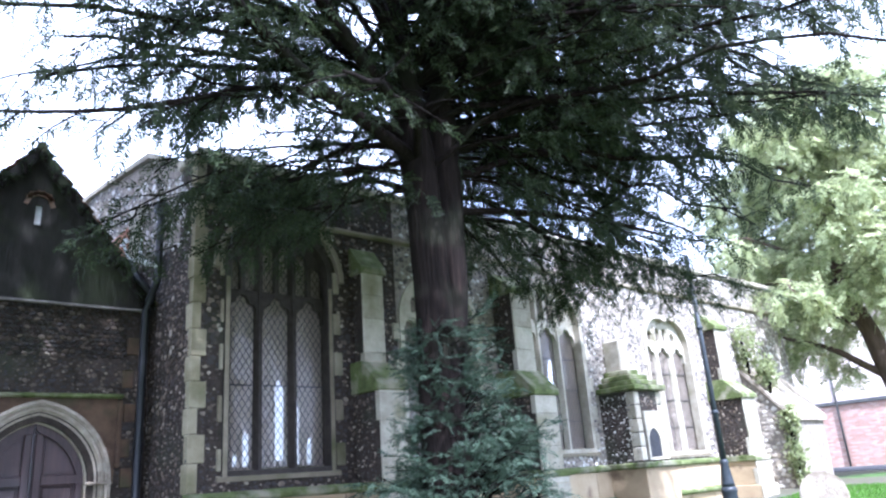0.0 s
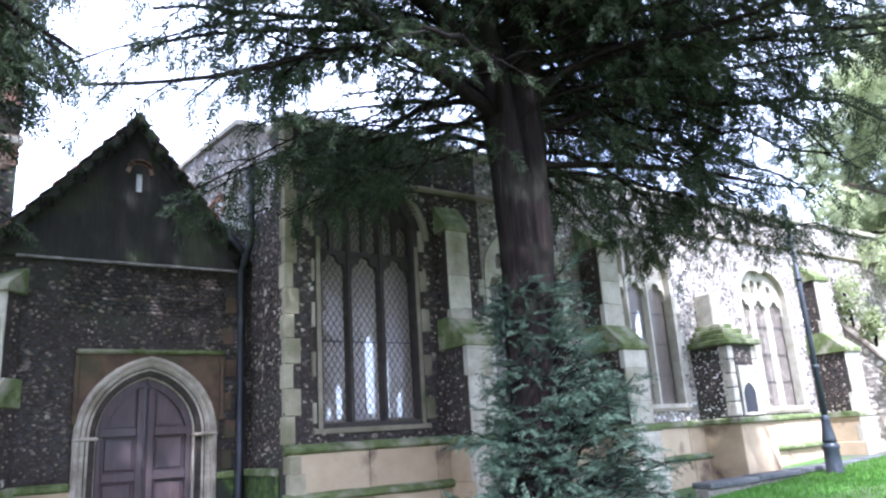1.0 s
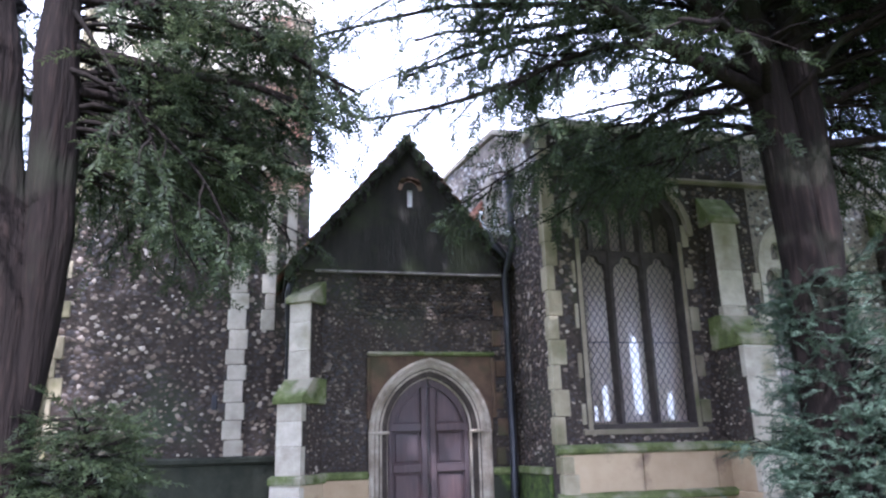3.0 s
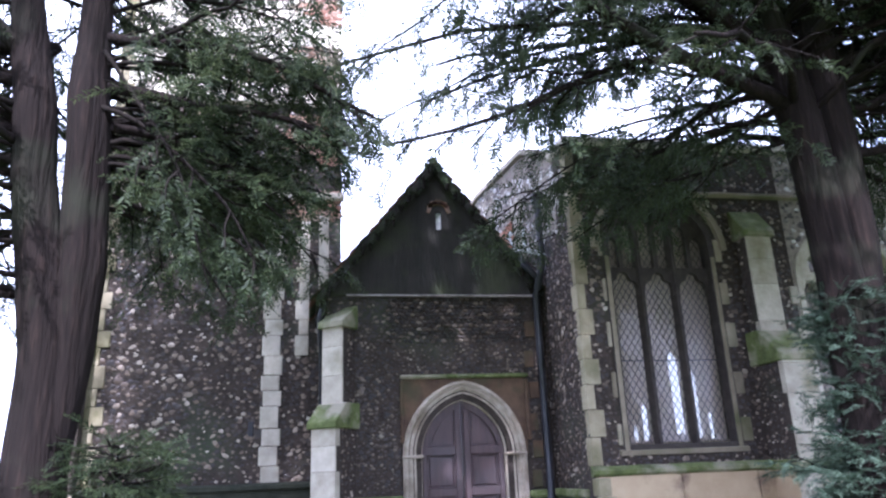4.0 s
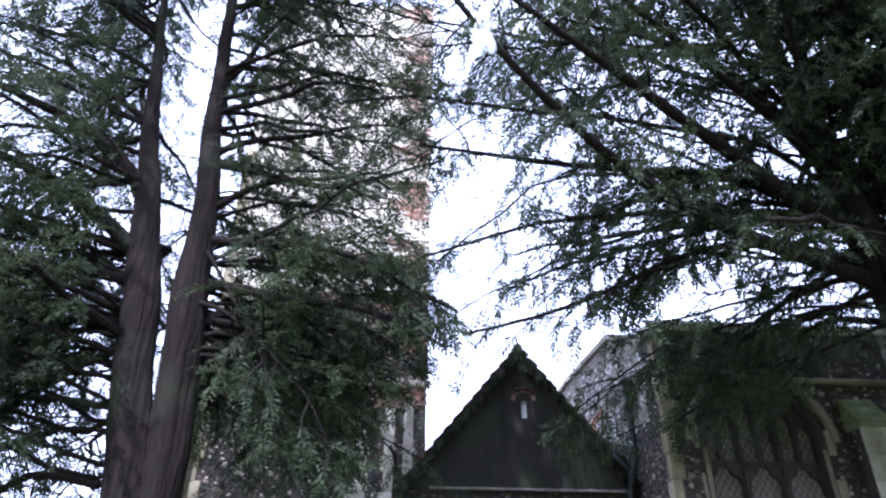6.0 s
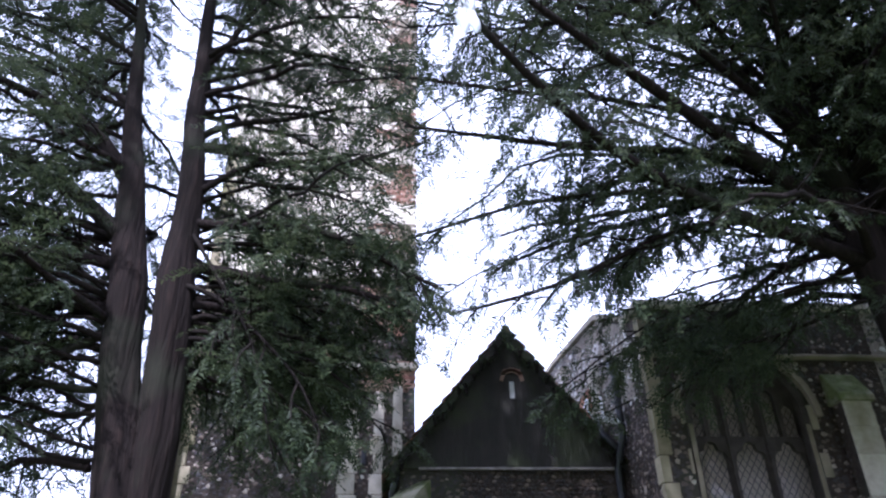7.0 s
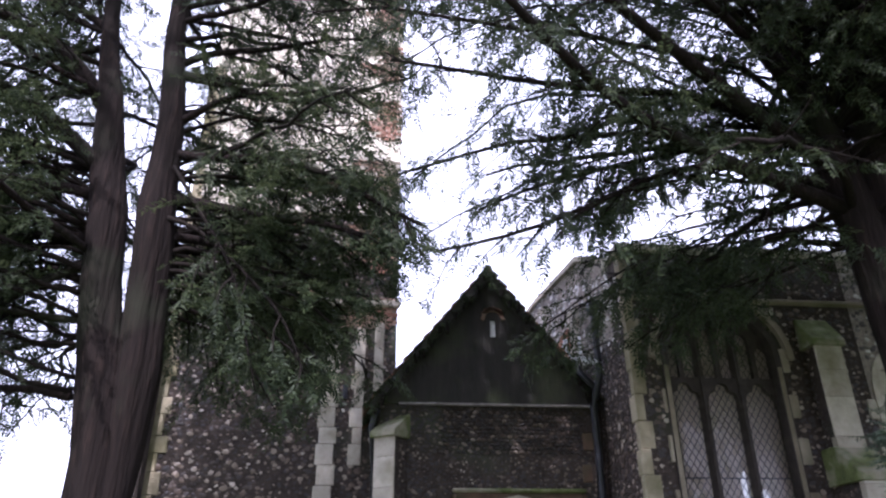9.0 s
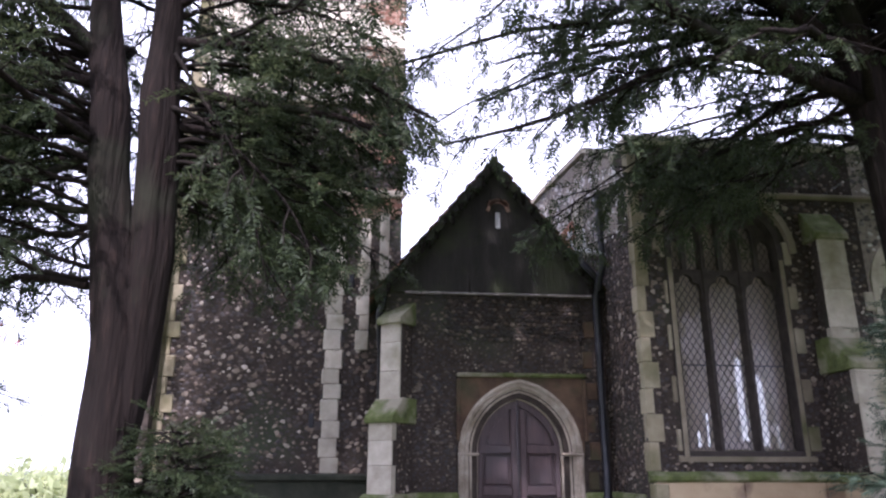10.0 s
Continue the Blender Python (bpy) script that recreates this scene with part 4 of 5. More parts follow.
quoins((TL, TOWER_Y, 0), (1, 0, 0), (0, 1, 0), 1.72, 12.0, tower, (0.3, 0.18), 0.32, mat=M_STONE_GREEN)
bm = bmesh.new()
for k in range(150):
    z0 = 6.3 + k * 0.072
    if (k // 7) % 3 == 1:
        continue
    for j in range(2 + (k % 7 > 2) + (k % 7 > 4)):
        x1 = TR + 0.02 - j * 0.225 - (k % 2) * 0.11
        box(bm, x1 - 0.215, TOWER_Y - 0.03, z0, x1, TOWER_Y + 0.02, z0 + 0.062)
for cx, cz in ((-1.6, 6.6), (-2.4, 5.9), (-0.4, 7.6), (-1.1, 9.0), (-0.3, 6.2), (-2.0, 8.2)):
    for k in range(6):
        for j in range(4):
            box(bm, cx + j * 0.225 + (k % 2) * 0.11, TOWER_Y - 0.028, cz + k * 0.072, cx + j * 0.225 + (k % 2) * 0.11 + 0.215, TOWER_Y + 0.02, cz + k * 0.072 + 0.062)
part("brickwork", bm, M_BRICK_TOWER, tower, "orange-red brick patches and corner")
for zz in (6.6, 8.5):
    part("string_course", soft_box(TL - 0.08, TOWER_Y - 0.1, zz, TR + 0.06, TOWER_Y, zz + 0.14, 0.03), M_STONE, tower)

# ---- fittings ----
pipe = new("downpipe")
tagged(pipe, "black cast-iron rainwater pipe with a cranked offset in the wall corner", "downpipe")
px, py = CORNER_X - 0.16, PORCH_Y - 0.12
bm = bmesh.new()
tube(bm, [(px - 0.02, py - 0.05, 0.05), (px - 0.02, py - 0.05, 1.32), (px + 0.0, py - 0.02, 1.5), (px + 0.0, py - 0.02, 4.45), (px + 0.02, py - 0.2, 4.68), (px + 0.04, py - 0.34, 4.85), (px + 0.04, py - 0.34, 5.9)], 0.057, 10)
part("pipe", bm, M_IRON, pipe)
for z, dy in ((1.62, -0.02), (2.9, -0.02), (4.35, -0.02), (5.0, -0.34), (5.75, -0.34)):
    bm = bmesh.new()
    lathe(bm, px + (0.04 if z > 4.6 else 0), py + dy, [(z, 0.068), (z, 0.088), (z + 0.08, 0.09), (z + 0.08, 0.068)], 10)
    part("collar", bm, M_IRON, pipe)
part("rainwater_head", soft_box(px - 0.05, py - 0.43, 5.9, px + 0.13, py - 0.26, 6.08, 0.02), M_IRON, pipe)
bm = bmesh.new()
tube(bm, [(px - 0.02, py - 0.2, 4.7), (px - 0.2, py - 0.1, 4.95), (px - 0.24, py, 5.2)], 0.05, 8)
part("branch_pipe", bm, M_IRON, pipe)

cctv = new("security_camera")
tagged(cctv, "white wall-mounted security camera on a curved bracket", "camera")
part("wall_bar", soft_box(3.552, 10.62, 5.18, 3.588, 10.66, 5.50, 0.008), M_WHITE, cctv)
bm = bmesh.new()
tube(bm, [(3.36, 10.88, 5.40), (3.33, 10.66, 5.38), (3.34, 10.60, 5.26), (3.38, 10.60, 5.16), (3.48, 10.60, 5.11), (3.57, 10.62, 5.15)], 0.019, 8)
part("bracket", bm, M_WHITE, cctv)
bm = bmesh.new()
tube(bm, [(3.46, 10.58, 5.12), (3.52, 10.57, 5.125), (3.70, 10.54, 5.075), (3.83, 10.52, 5.04), (3.86, 10.52, 5.03)], [0.025, 0.046, 0.044, 0.035, 0.015], 10)
part("housing", bm, M_WHITE, cctv)
bm = bmesh.new()
lathe(bm, 3.34, 10.62, [(5.36, 0.015), (5.38, 0.04), (5.42, 0.04), (5.44, 0.015)], 10)
part("mount", bm, M_WHITE, cctv)

# low kerb wall with dark coping slabs
kerb = new("kerb_wall")
tagged(kerb, "low rubble wall with dark stone coping along the lawn", "low wall")
x = 10.6
while x < 24:
    w = random.uniform(1.1, 1.5)
    gz = 0.52 + 0.012 * (x - 10)
    part("coping_slab", soft_box(x + 0.005, 7.93, gz + 0.12, x + w - 0.005, 8.32, gz + 0.22, 0.02), M_COPING, kerb)
    part("rubble", soft_box(x, 8.0, gz - 0.6, x + w, 8.25, gz + 0.13, 0.01), M_MORTAR_PALE, kerb)
    x += w

lamp = new("street_lamp")
tagged(lamp, "slender black iron lamp post with a flared base on the lawn", "lamp post")
LX, LY = 13.75, 7.55
g = ground_z(LX, LY)
bm = bmesh.new()
lathe(bm, LX, LY, [(g - 0.1, 0.17), (g + 0.05, 0.17), (g + 0.08, 0.15), (g + 0.42, 0.14), (g + 0.46, 0.16), (g + 0.52, 0.15), (g + 0.56, 0.11)], 12)
part("base", bm, M_LAMP_IRON, lamp)
bm = bmesh.new()
lathe(bm, LX, LY, [(g + 0.55, 0.13), (g + 0.62, 0.125), (g + 0.95, 0.075), (g + 1.0, 0.09), (g + 1.05, 0.06)], 12)
part("plinth_cone", bm, M_LAMP_IRON, lamp)
bm = bmesh.new()
lathe(bm, LX, LY, [(g + 1.0, 0.058), (g + 3.0, 0.05), (g + 5.2, 0.042)], 12)
part("post", bm, M_LAMP_IRON, lamp)
for z in (1.9, 3.6):
    bm = bmesh.new()
    lathe(bm, LX, LY, [(g + z, 0.05), (g + z + 0.02, 0.07), (g + z + 0.07, 0.07), (g + z + 0.09, 0.05)], 12)
    part("collar", bm, M_LAMP_IRON, lamp)

# headstone
stone = new("headstone")
tagged(stone, "round-topped pale gravestone standing in the lawn", "gravestone")
bm = bmesh.new()
slab(bm, [(0, -0.35, -0.2), (0, 0.35, -0.2)] + [(0, 0.35 * math.cos(a), 0.75 + 0.35 * math.sin(a)) for a in (math.pi * k / 12 for k in range(13))], (0.12, 0, 0))
bmesh.ops.bevel(bm, geom=[e for e in bm.edges if e.is_manifold and e.calc_face_angle(0) > 0.6], offset=0.015, segments=2, affect="EDGES")
part("slab", bm, M_STONE_CLEAN, stone)
stone.matrix_world = pose(12.35, 5.22, ground_z(12.35, 5.22) - 0.27, 0, 0, 24)

# ---- brick building across the far lane ----
bld = new("brick_building")
tagged(bld, "long red brick building with a dark band course beyond the churchyard", "building")
BX, BZ = 34.0, ground_z(30, 0)
bm = bmesh.new()
box(bm, BX, -6, BZ - 0.5, BX + 8, 24, BZ + 7.5)
part("wall", bm, M_BRICK_MORTAR, bld)
verts, faces = [], []
for k in range(100):
    z0 = BZ + k * 0.075
    for j in range(72):
        y0 = 3.5 + j * 0.225 + (k % 2) * 0.11
        b0 = len(verts)
        for (yy, zz) in ((y0, z0), (y0 + 0.214, z0), (y0 + 0.214, z0 + 0.064), (y0, z0 + 0.064)):
            verts.append((BX - 0.012, yy, zz))
        faces.append((b0, b0 + 3, b0 + 2, b0 + 1))
raw("brickwork", verts, faces, M_BRICK_FAR, bld, "red brick courses lightened as if sunlit", "stuff")
part("upper_render", soft_box(BX - 0.05, -6, BZ + 2.7, BX, 24, BZ + 7.4), M_PINK, bld, "upper wall in pale pink, coloured as if overexposed by sun")
part("band_course", soft_box(BX - 0.1, -6, BZ + 2.55, BX + 0.1, 24, BZ + 2.7), M_COPING, bld)
for yy in (7.5, 12.9, 16.6):
    bm = bmesh.new()
    tube(bm, [(BX - 0.08, yy, BZ), (BX - 0.08, yy, BZ + 7.4)], 0.05, 8)
    part("downpipe", bm, M_COPING, bld)
bm = bmesh.new()
slab(bm, [(BX - 0.4, -6.3, BZ + 7.4), (BX + 4, -6.3, BZ + 10.2), (BX + 8.4, -6.3, BZ + 7.4)], (0, 30.6, 0))
part("roof", bm, M_TILE, bld)
bm = bmesh.new()
box(bm, 26.5, -40, ground_z(30, 0) - 0.2, 32.5, 60, ground_z(30, 0) + 0.012)
tagged(part("road", bm, M_ASPHALT), "grey asphalt lane beside the brick building", "road", kind="structure")


# ---- trees ----
def spray_template(leaves, length, leaf_len, leaf_w, rs):
    """A flat twig of needles: triangles as (n, 3, 3), growing along +x and spreading in y."""
    tris = []
    for k in range(leaves):
        f = (k + 0.5) / leaves
        for s in (-1, 1):
            base = np.array([length * f, 0, -0.12 * length * f * f])
            ang = s * rs.uniform(0.5, 1.15)
            d = np.array([math.cos(ang), math.sin(ang), rs.uniform(-0.45, 0.25)])
            ln = leaf_len * rs.uniform(0.7, 1.2) * (1 - 0.4 * f)
            side = np.array([-d[1], d[0], rs.uniform(-0.4, 0.4)]) * leaf_w
            tris.append([base - side * 0.5, base + d * ln, base + side * 0.5 + d * ln * 0.4])
    return np.array(tris)


def place_sprays(templates, places, dirs, scales, rs):
    """Every spray turned to its direction with a random roll; returns vertices and triangles."""
    out = []
    pick = rs.integers(0, len(templates), len(places))
    dirs = dirs / np.linalg.norm(dirs, axis=1, keepdims=True)
    up = np.tile([0.0, 0.0, 1.0], (len(dirs), 1)) + rs.normal(0, 0.5, (len(dirs), 3))
    side = np.cross(up, dirs)
    side /= np.linalg.norm(side, axis=1, keepdims=True) + 1e-9
    nor = np.cross(dirs, side)
    for k, tpl in enumerate(templates):
        m = pick == k
        basis = np.stack([dirs[m], side[m], nor[m]], 1) * scales[m][:, None, None]
        out.append((np.einsum("tvc,scd->stvd", tpl, basis) + places[m][:, None, None, :]).reshape(-1, 3))
    verts = np.concatenate(out)
    return verts, np.arange(len(verts)).reshape(-1, 3)


def limb_path(base, azim, length, rise, droop, rs, n=9):
    """An arching limb: sets off at the given rise, then bends over, with the kinks of old wood."""
    pts, p = [np.array(base, float)], np.array(base, float)
    a, wob = azim, rs.uniform(-0.35, 0.35)
    for k in range(n):
        f = (k + 1) / n
        el = rise - (rise + droop) * f ** 1.3 + rs.normal(0, 0.14)
        a += wob / n * 2 + rs.normal(0, 0.16)
        p = p + np.array([math.sin(a) * math.cos(el), math.cos(a) * math.cos(el), math.sin(el)]) * length / n
        pts.append(p.copy())
    return np.array(pts)


def bough_path(base, azim, turn, length, slopes, n=14):
    """A chosen bough: it leaves at azim and swings by turn (degrees); slopes are its rise at the start, middle and tip."""
    pts, p = [np.array(base, float)], np.array(base, float)
    for k in range(n):
        f = (k + 0.5) / n
        el = radians(np.interp(f, (0, 0.45, 1), slopes)) + 0.10 * math.sin(9.0 * f + 3.1 * base[2])
        a = radians(azim + turn * f) + 0.12 * math.sin(7.0 * f + 2.3 * base[2])
        p = p + np.array([math.sin(a) * math.cos(el), math.cos(a) * math.cos(el), math.sin(el)]) * length / n
        pts.append(p.copy())
    return np.array(pts)


def unit(v):
    return v / (np.linalg.norm(v) + 1e-9)


def yew(label, stems, limbs, seed, boughs=(), mat=M_YEW, allow=None, thick=None, spray=(7, 0.23, 0.078, 0.021), scale=1.1, step=0.24, gap=0.13, side_len=(0.6, 1.45),
        bare=0.15, name="yew_tree", hang=0.6, fluted=0.16, twiglets=2, crown_label="drooping dark green needle sprays", bark=M_BARK, cut=False, coarse_from=1e9, wobble=0.16):
    """stems: lists of (x, y, z, radius); limbs: (base, azimuth, length, rise, droop, radius); boughs: (base, azimuth, turn, length, slopes, radius).
    allow(points) bounds the crown in space; thick(point) says how closed the foliage is there, from -1 (open) to 1 (closed)."""
    rs = np.random.default_rng(seed)
    tree = new(name)
    tagged(tree, label, "tree", "churchyard trees")
    for st in stems:
        pts, rad = [], []
        for (a, b) in zip(st, st[1:]):
            for k in range(6):
                q = [a[i] + (b[i] - a[i]) * k / 6 for i in range(4)]
                wob = Vector((noise.noise(Vector((q[2] * 0.9, seed, 0))), noise.noise(Vector((q[2] * 0.9, seed, 5))), 0)) * min(0.05, q[3] * 0.4)
                pts.append(Vector(q[:3]) + wob)
                rad.append(q[3])
        pts.append(Vector(st[-1][:3])), rad.append(st[-1][3])
        bm = bmesh.new()
        tube(bm, pts, rad, 20)
        for v in bm.verts:
            c = min(pts, key=lambda p: (p - v.co).length_squared)
            d = Vector((v.co.x - c.x, v.co.y - c.y, 0))
            if d.length > 0.001:
                ang = math.atan2(d.y, d.x)
                v.co += d * (fluted * noise.noise(Vector((math.cos(ang) * 1.6, math.sin(ang) * 1.6, v.co.z * 0.35 + seed))) + 0.4 * fluted * math.sin(4 * ang + v.co.z * 0.5)
                             + 0.5 * fluted * noise.noise(Vector((math.cos(ang) * 4, math.sin(ang) * 4, v.co.z * 1.2 + seed))))
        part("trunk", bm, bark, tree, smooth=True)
    places, dirs, scales, twigs = [], [], [], []

    def closed(p, margin=0.0):
        if thick is None:
            return True
        n = 0.65 * noise.noise(Vector(p * 1.6)) + 0.65 * noise.noise(Vector(p * 3.9 + 7.0))
        return n > -thick(p) - margin

    paths = [(bough_path(base, az, turn, ln, slopes), ln, rad, False) for base, az, turn, ln, slopes, rad in boughs]
    paths += [(limb_path(lb, az, ln, rise, droop, rs), ln, rad, lb[2] > coarse_from) for lb, az, ln, rise, droop, rad in limbs]
    for path, ln, rad, coarse in paths:
        ends = np.where(~allow(path))[0] if cut else []
        wood = path[:ends[0]] if len(ends) else path
        if len(wood) > 1:
            bm = bmesh.new()
            tube(bm, wood, [rad * (1 - 0.8 * k / (len(wood) - 1)) + 0.004 for k in range(len(wood))], 8)
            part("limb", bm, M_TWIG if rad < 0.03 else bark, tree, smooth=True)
        s, flip, big = ln * bare, 1, (1.9 if coarse else 1.0)
        while s < ln:
            f = s / ln * (len(path) - 1)
            i = min(int(f), len(path) - 2)
            p, d = path[i] + (path[i + 1] - path[i]) * (f - i), unit(path[i + 1] - path[i])
            s += step * big * rs.uniform(0.6, 1.4)
            flip = -flip
            if not closed(p, 0.3):
                continue
            across = unit(np.cross(d, [0, 0, 1.0]))
            bl = rs.uniform(*side_len) * (1.15 - 0.6 * s / ln)
            bd = unit(d * rs.uniform(0.3, 0.9) + across * flip * rs.uniform(0.3, 1.0) + np.array([0, 0, rs.uniform(-0.5, 0.3)]))
            q, tp = p.copy(), [p.copy()]
            for k in range(max(2, int(bl / (gap * big)))):
                bd = unit(bd + np.array([0, 0, -hang * 0.10]) + rs.normal(0, wobble, 3))
                q = q + bd * gap * big
                tp.append(q.copy())
                if not closed(q):
                    continue
                sw = np.cross(bd, [0, 0, 1.0])
                for m in range(twiglets):
                    sg = 1 if (m + k) % 2 else -1
                    dd = unit(bd * rs.uniform(0.1, 1.0) + sw * sg * rs.uniform(0.1, 0.9) + np.array([0, 0, -rs.uniform(-0.25, 1.3) * hang]))
                    at = q.copy()
                    for j in range(rs.integers(1, 4)):
                        places.append(at.copy()), dirs.append(dd), scales.append(rs.uniform(0.65, 1.25) * scale * big)
                        at = at + dd * 0.12 * scale * big
                        dd = unit(dd + rs.normal(0, 0.3, 3) + np.array([0, 0, -0.35 * hang]))
            tp = np.array(tp[::2] if len(tp) > 4 else tp)
            if allow is None or allow(tp[-1:])[0]:
                twigs.append(tp)
    tb = bmesh.new()
    for tp in twigs:
        tube(tb, tp, [0.012 * (1 - 0.75 * k / len(tp)) for k in range(len(tp))], 3, False)
    tagged(part("branchwork", tb, M_TWIG, tree), kind="stuff")
    places, dirs, scales = np.array(places), np.array(dirs), np.array(scales)
    if allow is not None:
        ok = allow(places)
        places, dirs, scales = places[ok], dirs[ok], scales[ok]
    tpl = [spray_template(*spray, rs) for _ in range(8)]
    v, f = place_sprays(tpl, places, dirs, scales, rs)
    raw("crown", v, f, mat, tree, crown_label, "stuff")
    return tree


def ring_limbs(axis, z0, z1, count, length, seed, rise=(0.1, 0.5), droop=(0.2, 0.55), top_short=0.6, az_range=(0, 2 * math.pi), rad=0.07, lift=0.35):
    """Limbs wound up an axis (a function of z), shorter towards the top."""
    rs = np.random.default_rng(seed)
    out = []
    for k in range(count):
        f = k / max(1, count - 1)
        z = z0 + (z1 - z0) * f + 0.22 * math.sin(7.3 * k + seed)
        az = az_range[0] + ((k * 0.618) % 1.0) * (az_range[1] - az_range[0]) + rs.normal(0, 0.15)
        ln = rs.uniform(*length) * (1 - top_short * f)
        out.append(((*axis(z),), az, ln, rs.uniform(*rise) + lift * f, rs.uniform(*droop), rad * (1 - 0.5 * f) * rs.uniform(0.6, 1.2)))
    return out


def right_axis(z):
    return (5.5 - 0.02 * (z - 3), 6.35, z)


def right_allow(p):
    x, y, z = p.T
    low = np.where(x < 5.4, np.clip(4.1 + 0.25 * (x - 2.6), 4.0, 4.5) + 0.6 * np.exp(-((x - 5.2) / 0.5) ** 2), np.where(x < 7.2, np.where(y > 6.8, 5.2, 4.2), 4.25 - 1.0 * np.exp(-((x - 8.6) ** 2 + (y - 6.0) ** 2) / 0.5)))
    return z > low + 0.3 * np.sin(2.3 * x + 1.1 * y) + 0.12 * np.sin(9.0 * x + 5.0 * y)


def right_thick(p):
    """Open lacework towards the porch, closed on the side away from it."""
    x, y, z = p
    # unseen top of the crown, closed to cast shade below
    if z > 11.0:
        return 0.4
    if z < 5.6 and y > 6.3 and x < 6.2:
        return 0.04
    if x > 8.8:
        return 0.3
    if x > 7.3:
        return 0.02
    if x > 6.2:
        return -0.12
    if z > 6.6 and y < 5.9:
        return 0.05
    if x > 3.4:
        return -0.14 if z < 6.8 else -0.03
    return 0.09


RIGHT_BOUGHS = [  # foot, azimuth, swing, length, slopes at foot, middle and tip, radius
    ((5.4, 6.3, 6.0), 245, -4, 5.0, (17, 6, 20), 0.10),
    ((5.35, 6.3, 5.5), 250, -16, 5.8, (14, 0, 38), 0.085),
    ((5.45, 6.35, 6.2), 257, 6, 5.3, (24, -9, 4), 0.06),
    ((5.45, 6.35, 5.75), 264, 1, 5.0, (26, -28, -20), 0.05),
    ((5.35, 6.3, 5.5), 303, -18, 2.6, (-8, -15, -12), 0.04),
    ((5.35, 6.35, 6.55), 289, -10, 4.1, (0, -8, -22), 0.05),
    ((5.35, 6.35, 5.8), 283, 3, 2.5, (-14, -30, -22), 0.04),
    ((5.75, 6.3, 4.1), 99, -6, 4.9, (19, -1, -12), 0.07),
    ((5.8, 6.35, 7.3), 105, -8, 4.6, (12, 18, 26), 0.06),
    ((5.45, 6.35, 6.6), 243, -4, 4.2, (23, 14, 22), 0.07),
]
# the rings from z 11.8 up are out of view, added to block sun
right_limbs = ring_limbs(right_axis, 5.3, 11.8, 24, (3.4, 5.2), 11, rad=0.06) + \
    ring_limbs(right_axis, 4.5, 10.5, 28, (3.6, 6.2), 12, az_range=(radians(30), radians(165)), rad=0.05, top_short=0.35) + \
    ring_limbs(right_axis, 6.0, 10.2, 20, (4.4, 6.6), 13, rise=(0.1, 0.45), droop=(0.1, 0.35), az_range=(radians(240), radians(300)), rad=0.035, top_short=0.1) + \
    ring_limbs(right_axis, 6.4, 10.5, 20, (4.0, 6.2), 14, rise=(0.2, 0.6), droop=(-0.1, 0.3), az_range=(radians(185), radians(245)), rad=0.05, top_short=0.1) + \
    ring_limbs(right_axis, 4.8, 7.0, 9, (5.0, 7.0), 19, rise=(0.05, 0.2), droop=(0.25, 0.6), az_range=(radians(84), radians(114)), rad=0.045, top_short=0.0) + \
    ring_limbs(right_axis, 5.2, 10.8, 18, (5.2, 7.4), 16, rise=(0.1, 0.4), droop=(0.2, 0.5), az_range=(radians(82), radians(140)), rad=0.05, top_short=0.15) + \
    ring_limbs(right_axis, 5.2, 6.6, 14, (2.2, 3.9), 23, rise=(0.0, 0.25), droop=(0.3, 0.6), az_range=(radians(272), radians(340)), rad=0.028, top_short=0.0) + \
    ring_limbs(right_axis, 5.4, 6.3, 6, (3.2, 4.3), 29, rise=(0.0, 0.15), droop=(0.45, 0.8), az_range=(radians(276), radians(297)), rad=0.024, top_short=0.0) + \
    ring_limbs(right_axis, 5.0, 9.0, 12, (2.6, 4.6), 25, rise=(0.1, 0.35), droop=(0.2, 0.5), az_range=(radians(60), radians(150)), rad=0.035, top_short=0.2) + \
    ring_limbs(right_axis, 5.0, 5.7, 6, (3.2, 4.4), 26, rise=(-0.05, 0.1), droop=(0.5, 0.8), az_range=(radians(86), radians(108)), rad=0.03, top_short=0.0) + \
    ring_limbs(right_axis, 6.2, 10.0, 18, (6.0, 7.8), 20, rise=(0.1, 0.4), droop=(0.2, 0.5), az_range=(radians(92), radians(132)), rad=0.05, top_short=0.0) + \
    ring_limbs(right_axis, 6.0, 11.0, 26, (4.8, 7.2), 28, rise=(0.1, 0.45), droop=(0.1, 0.5), az_range=(radians(105), radians(165)), rad=0.05, top_short=0.2) + \
    ring_limbs(right_axis, 6.0, 8.6, 16, (5.2, 6.8), 41, rise=(0.05, 0.3), droop=(0.1, 0.4), az_range=(radians(122), radians(143)), rad=0.04, top_short=0.0) + \
    ring_limbs(right_axis, 11.8, 15.5, 34, (4.0, 6.0), 15, rise=(0.1, 0.4), az_range=(radians(150), radians(340)), rad=0.05, top_short=0.4) + \
    ring_limbs(right_axis, 12.0, 14.5, 12, (5.0, 7.4), 22, rise=(0.1, 0.3), droop=(-0.05, 0.2), az_range=(radians(248), radians(292)), rad=0.05, top_short=0.1) + \
    ring_limbs(right_axis, 11.8, 15.0, 20, (5.4, 7.4), 17, rise=(0.1, 0.35), droop=(-0.05, 0.2), az_range=(radians(170), radians(265)), rad=0.06, top_short=0.1)
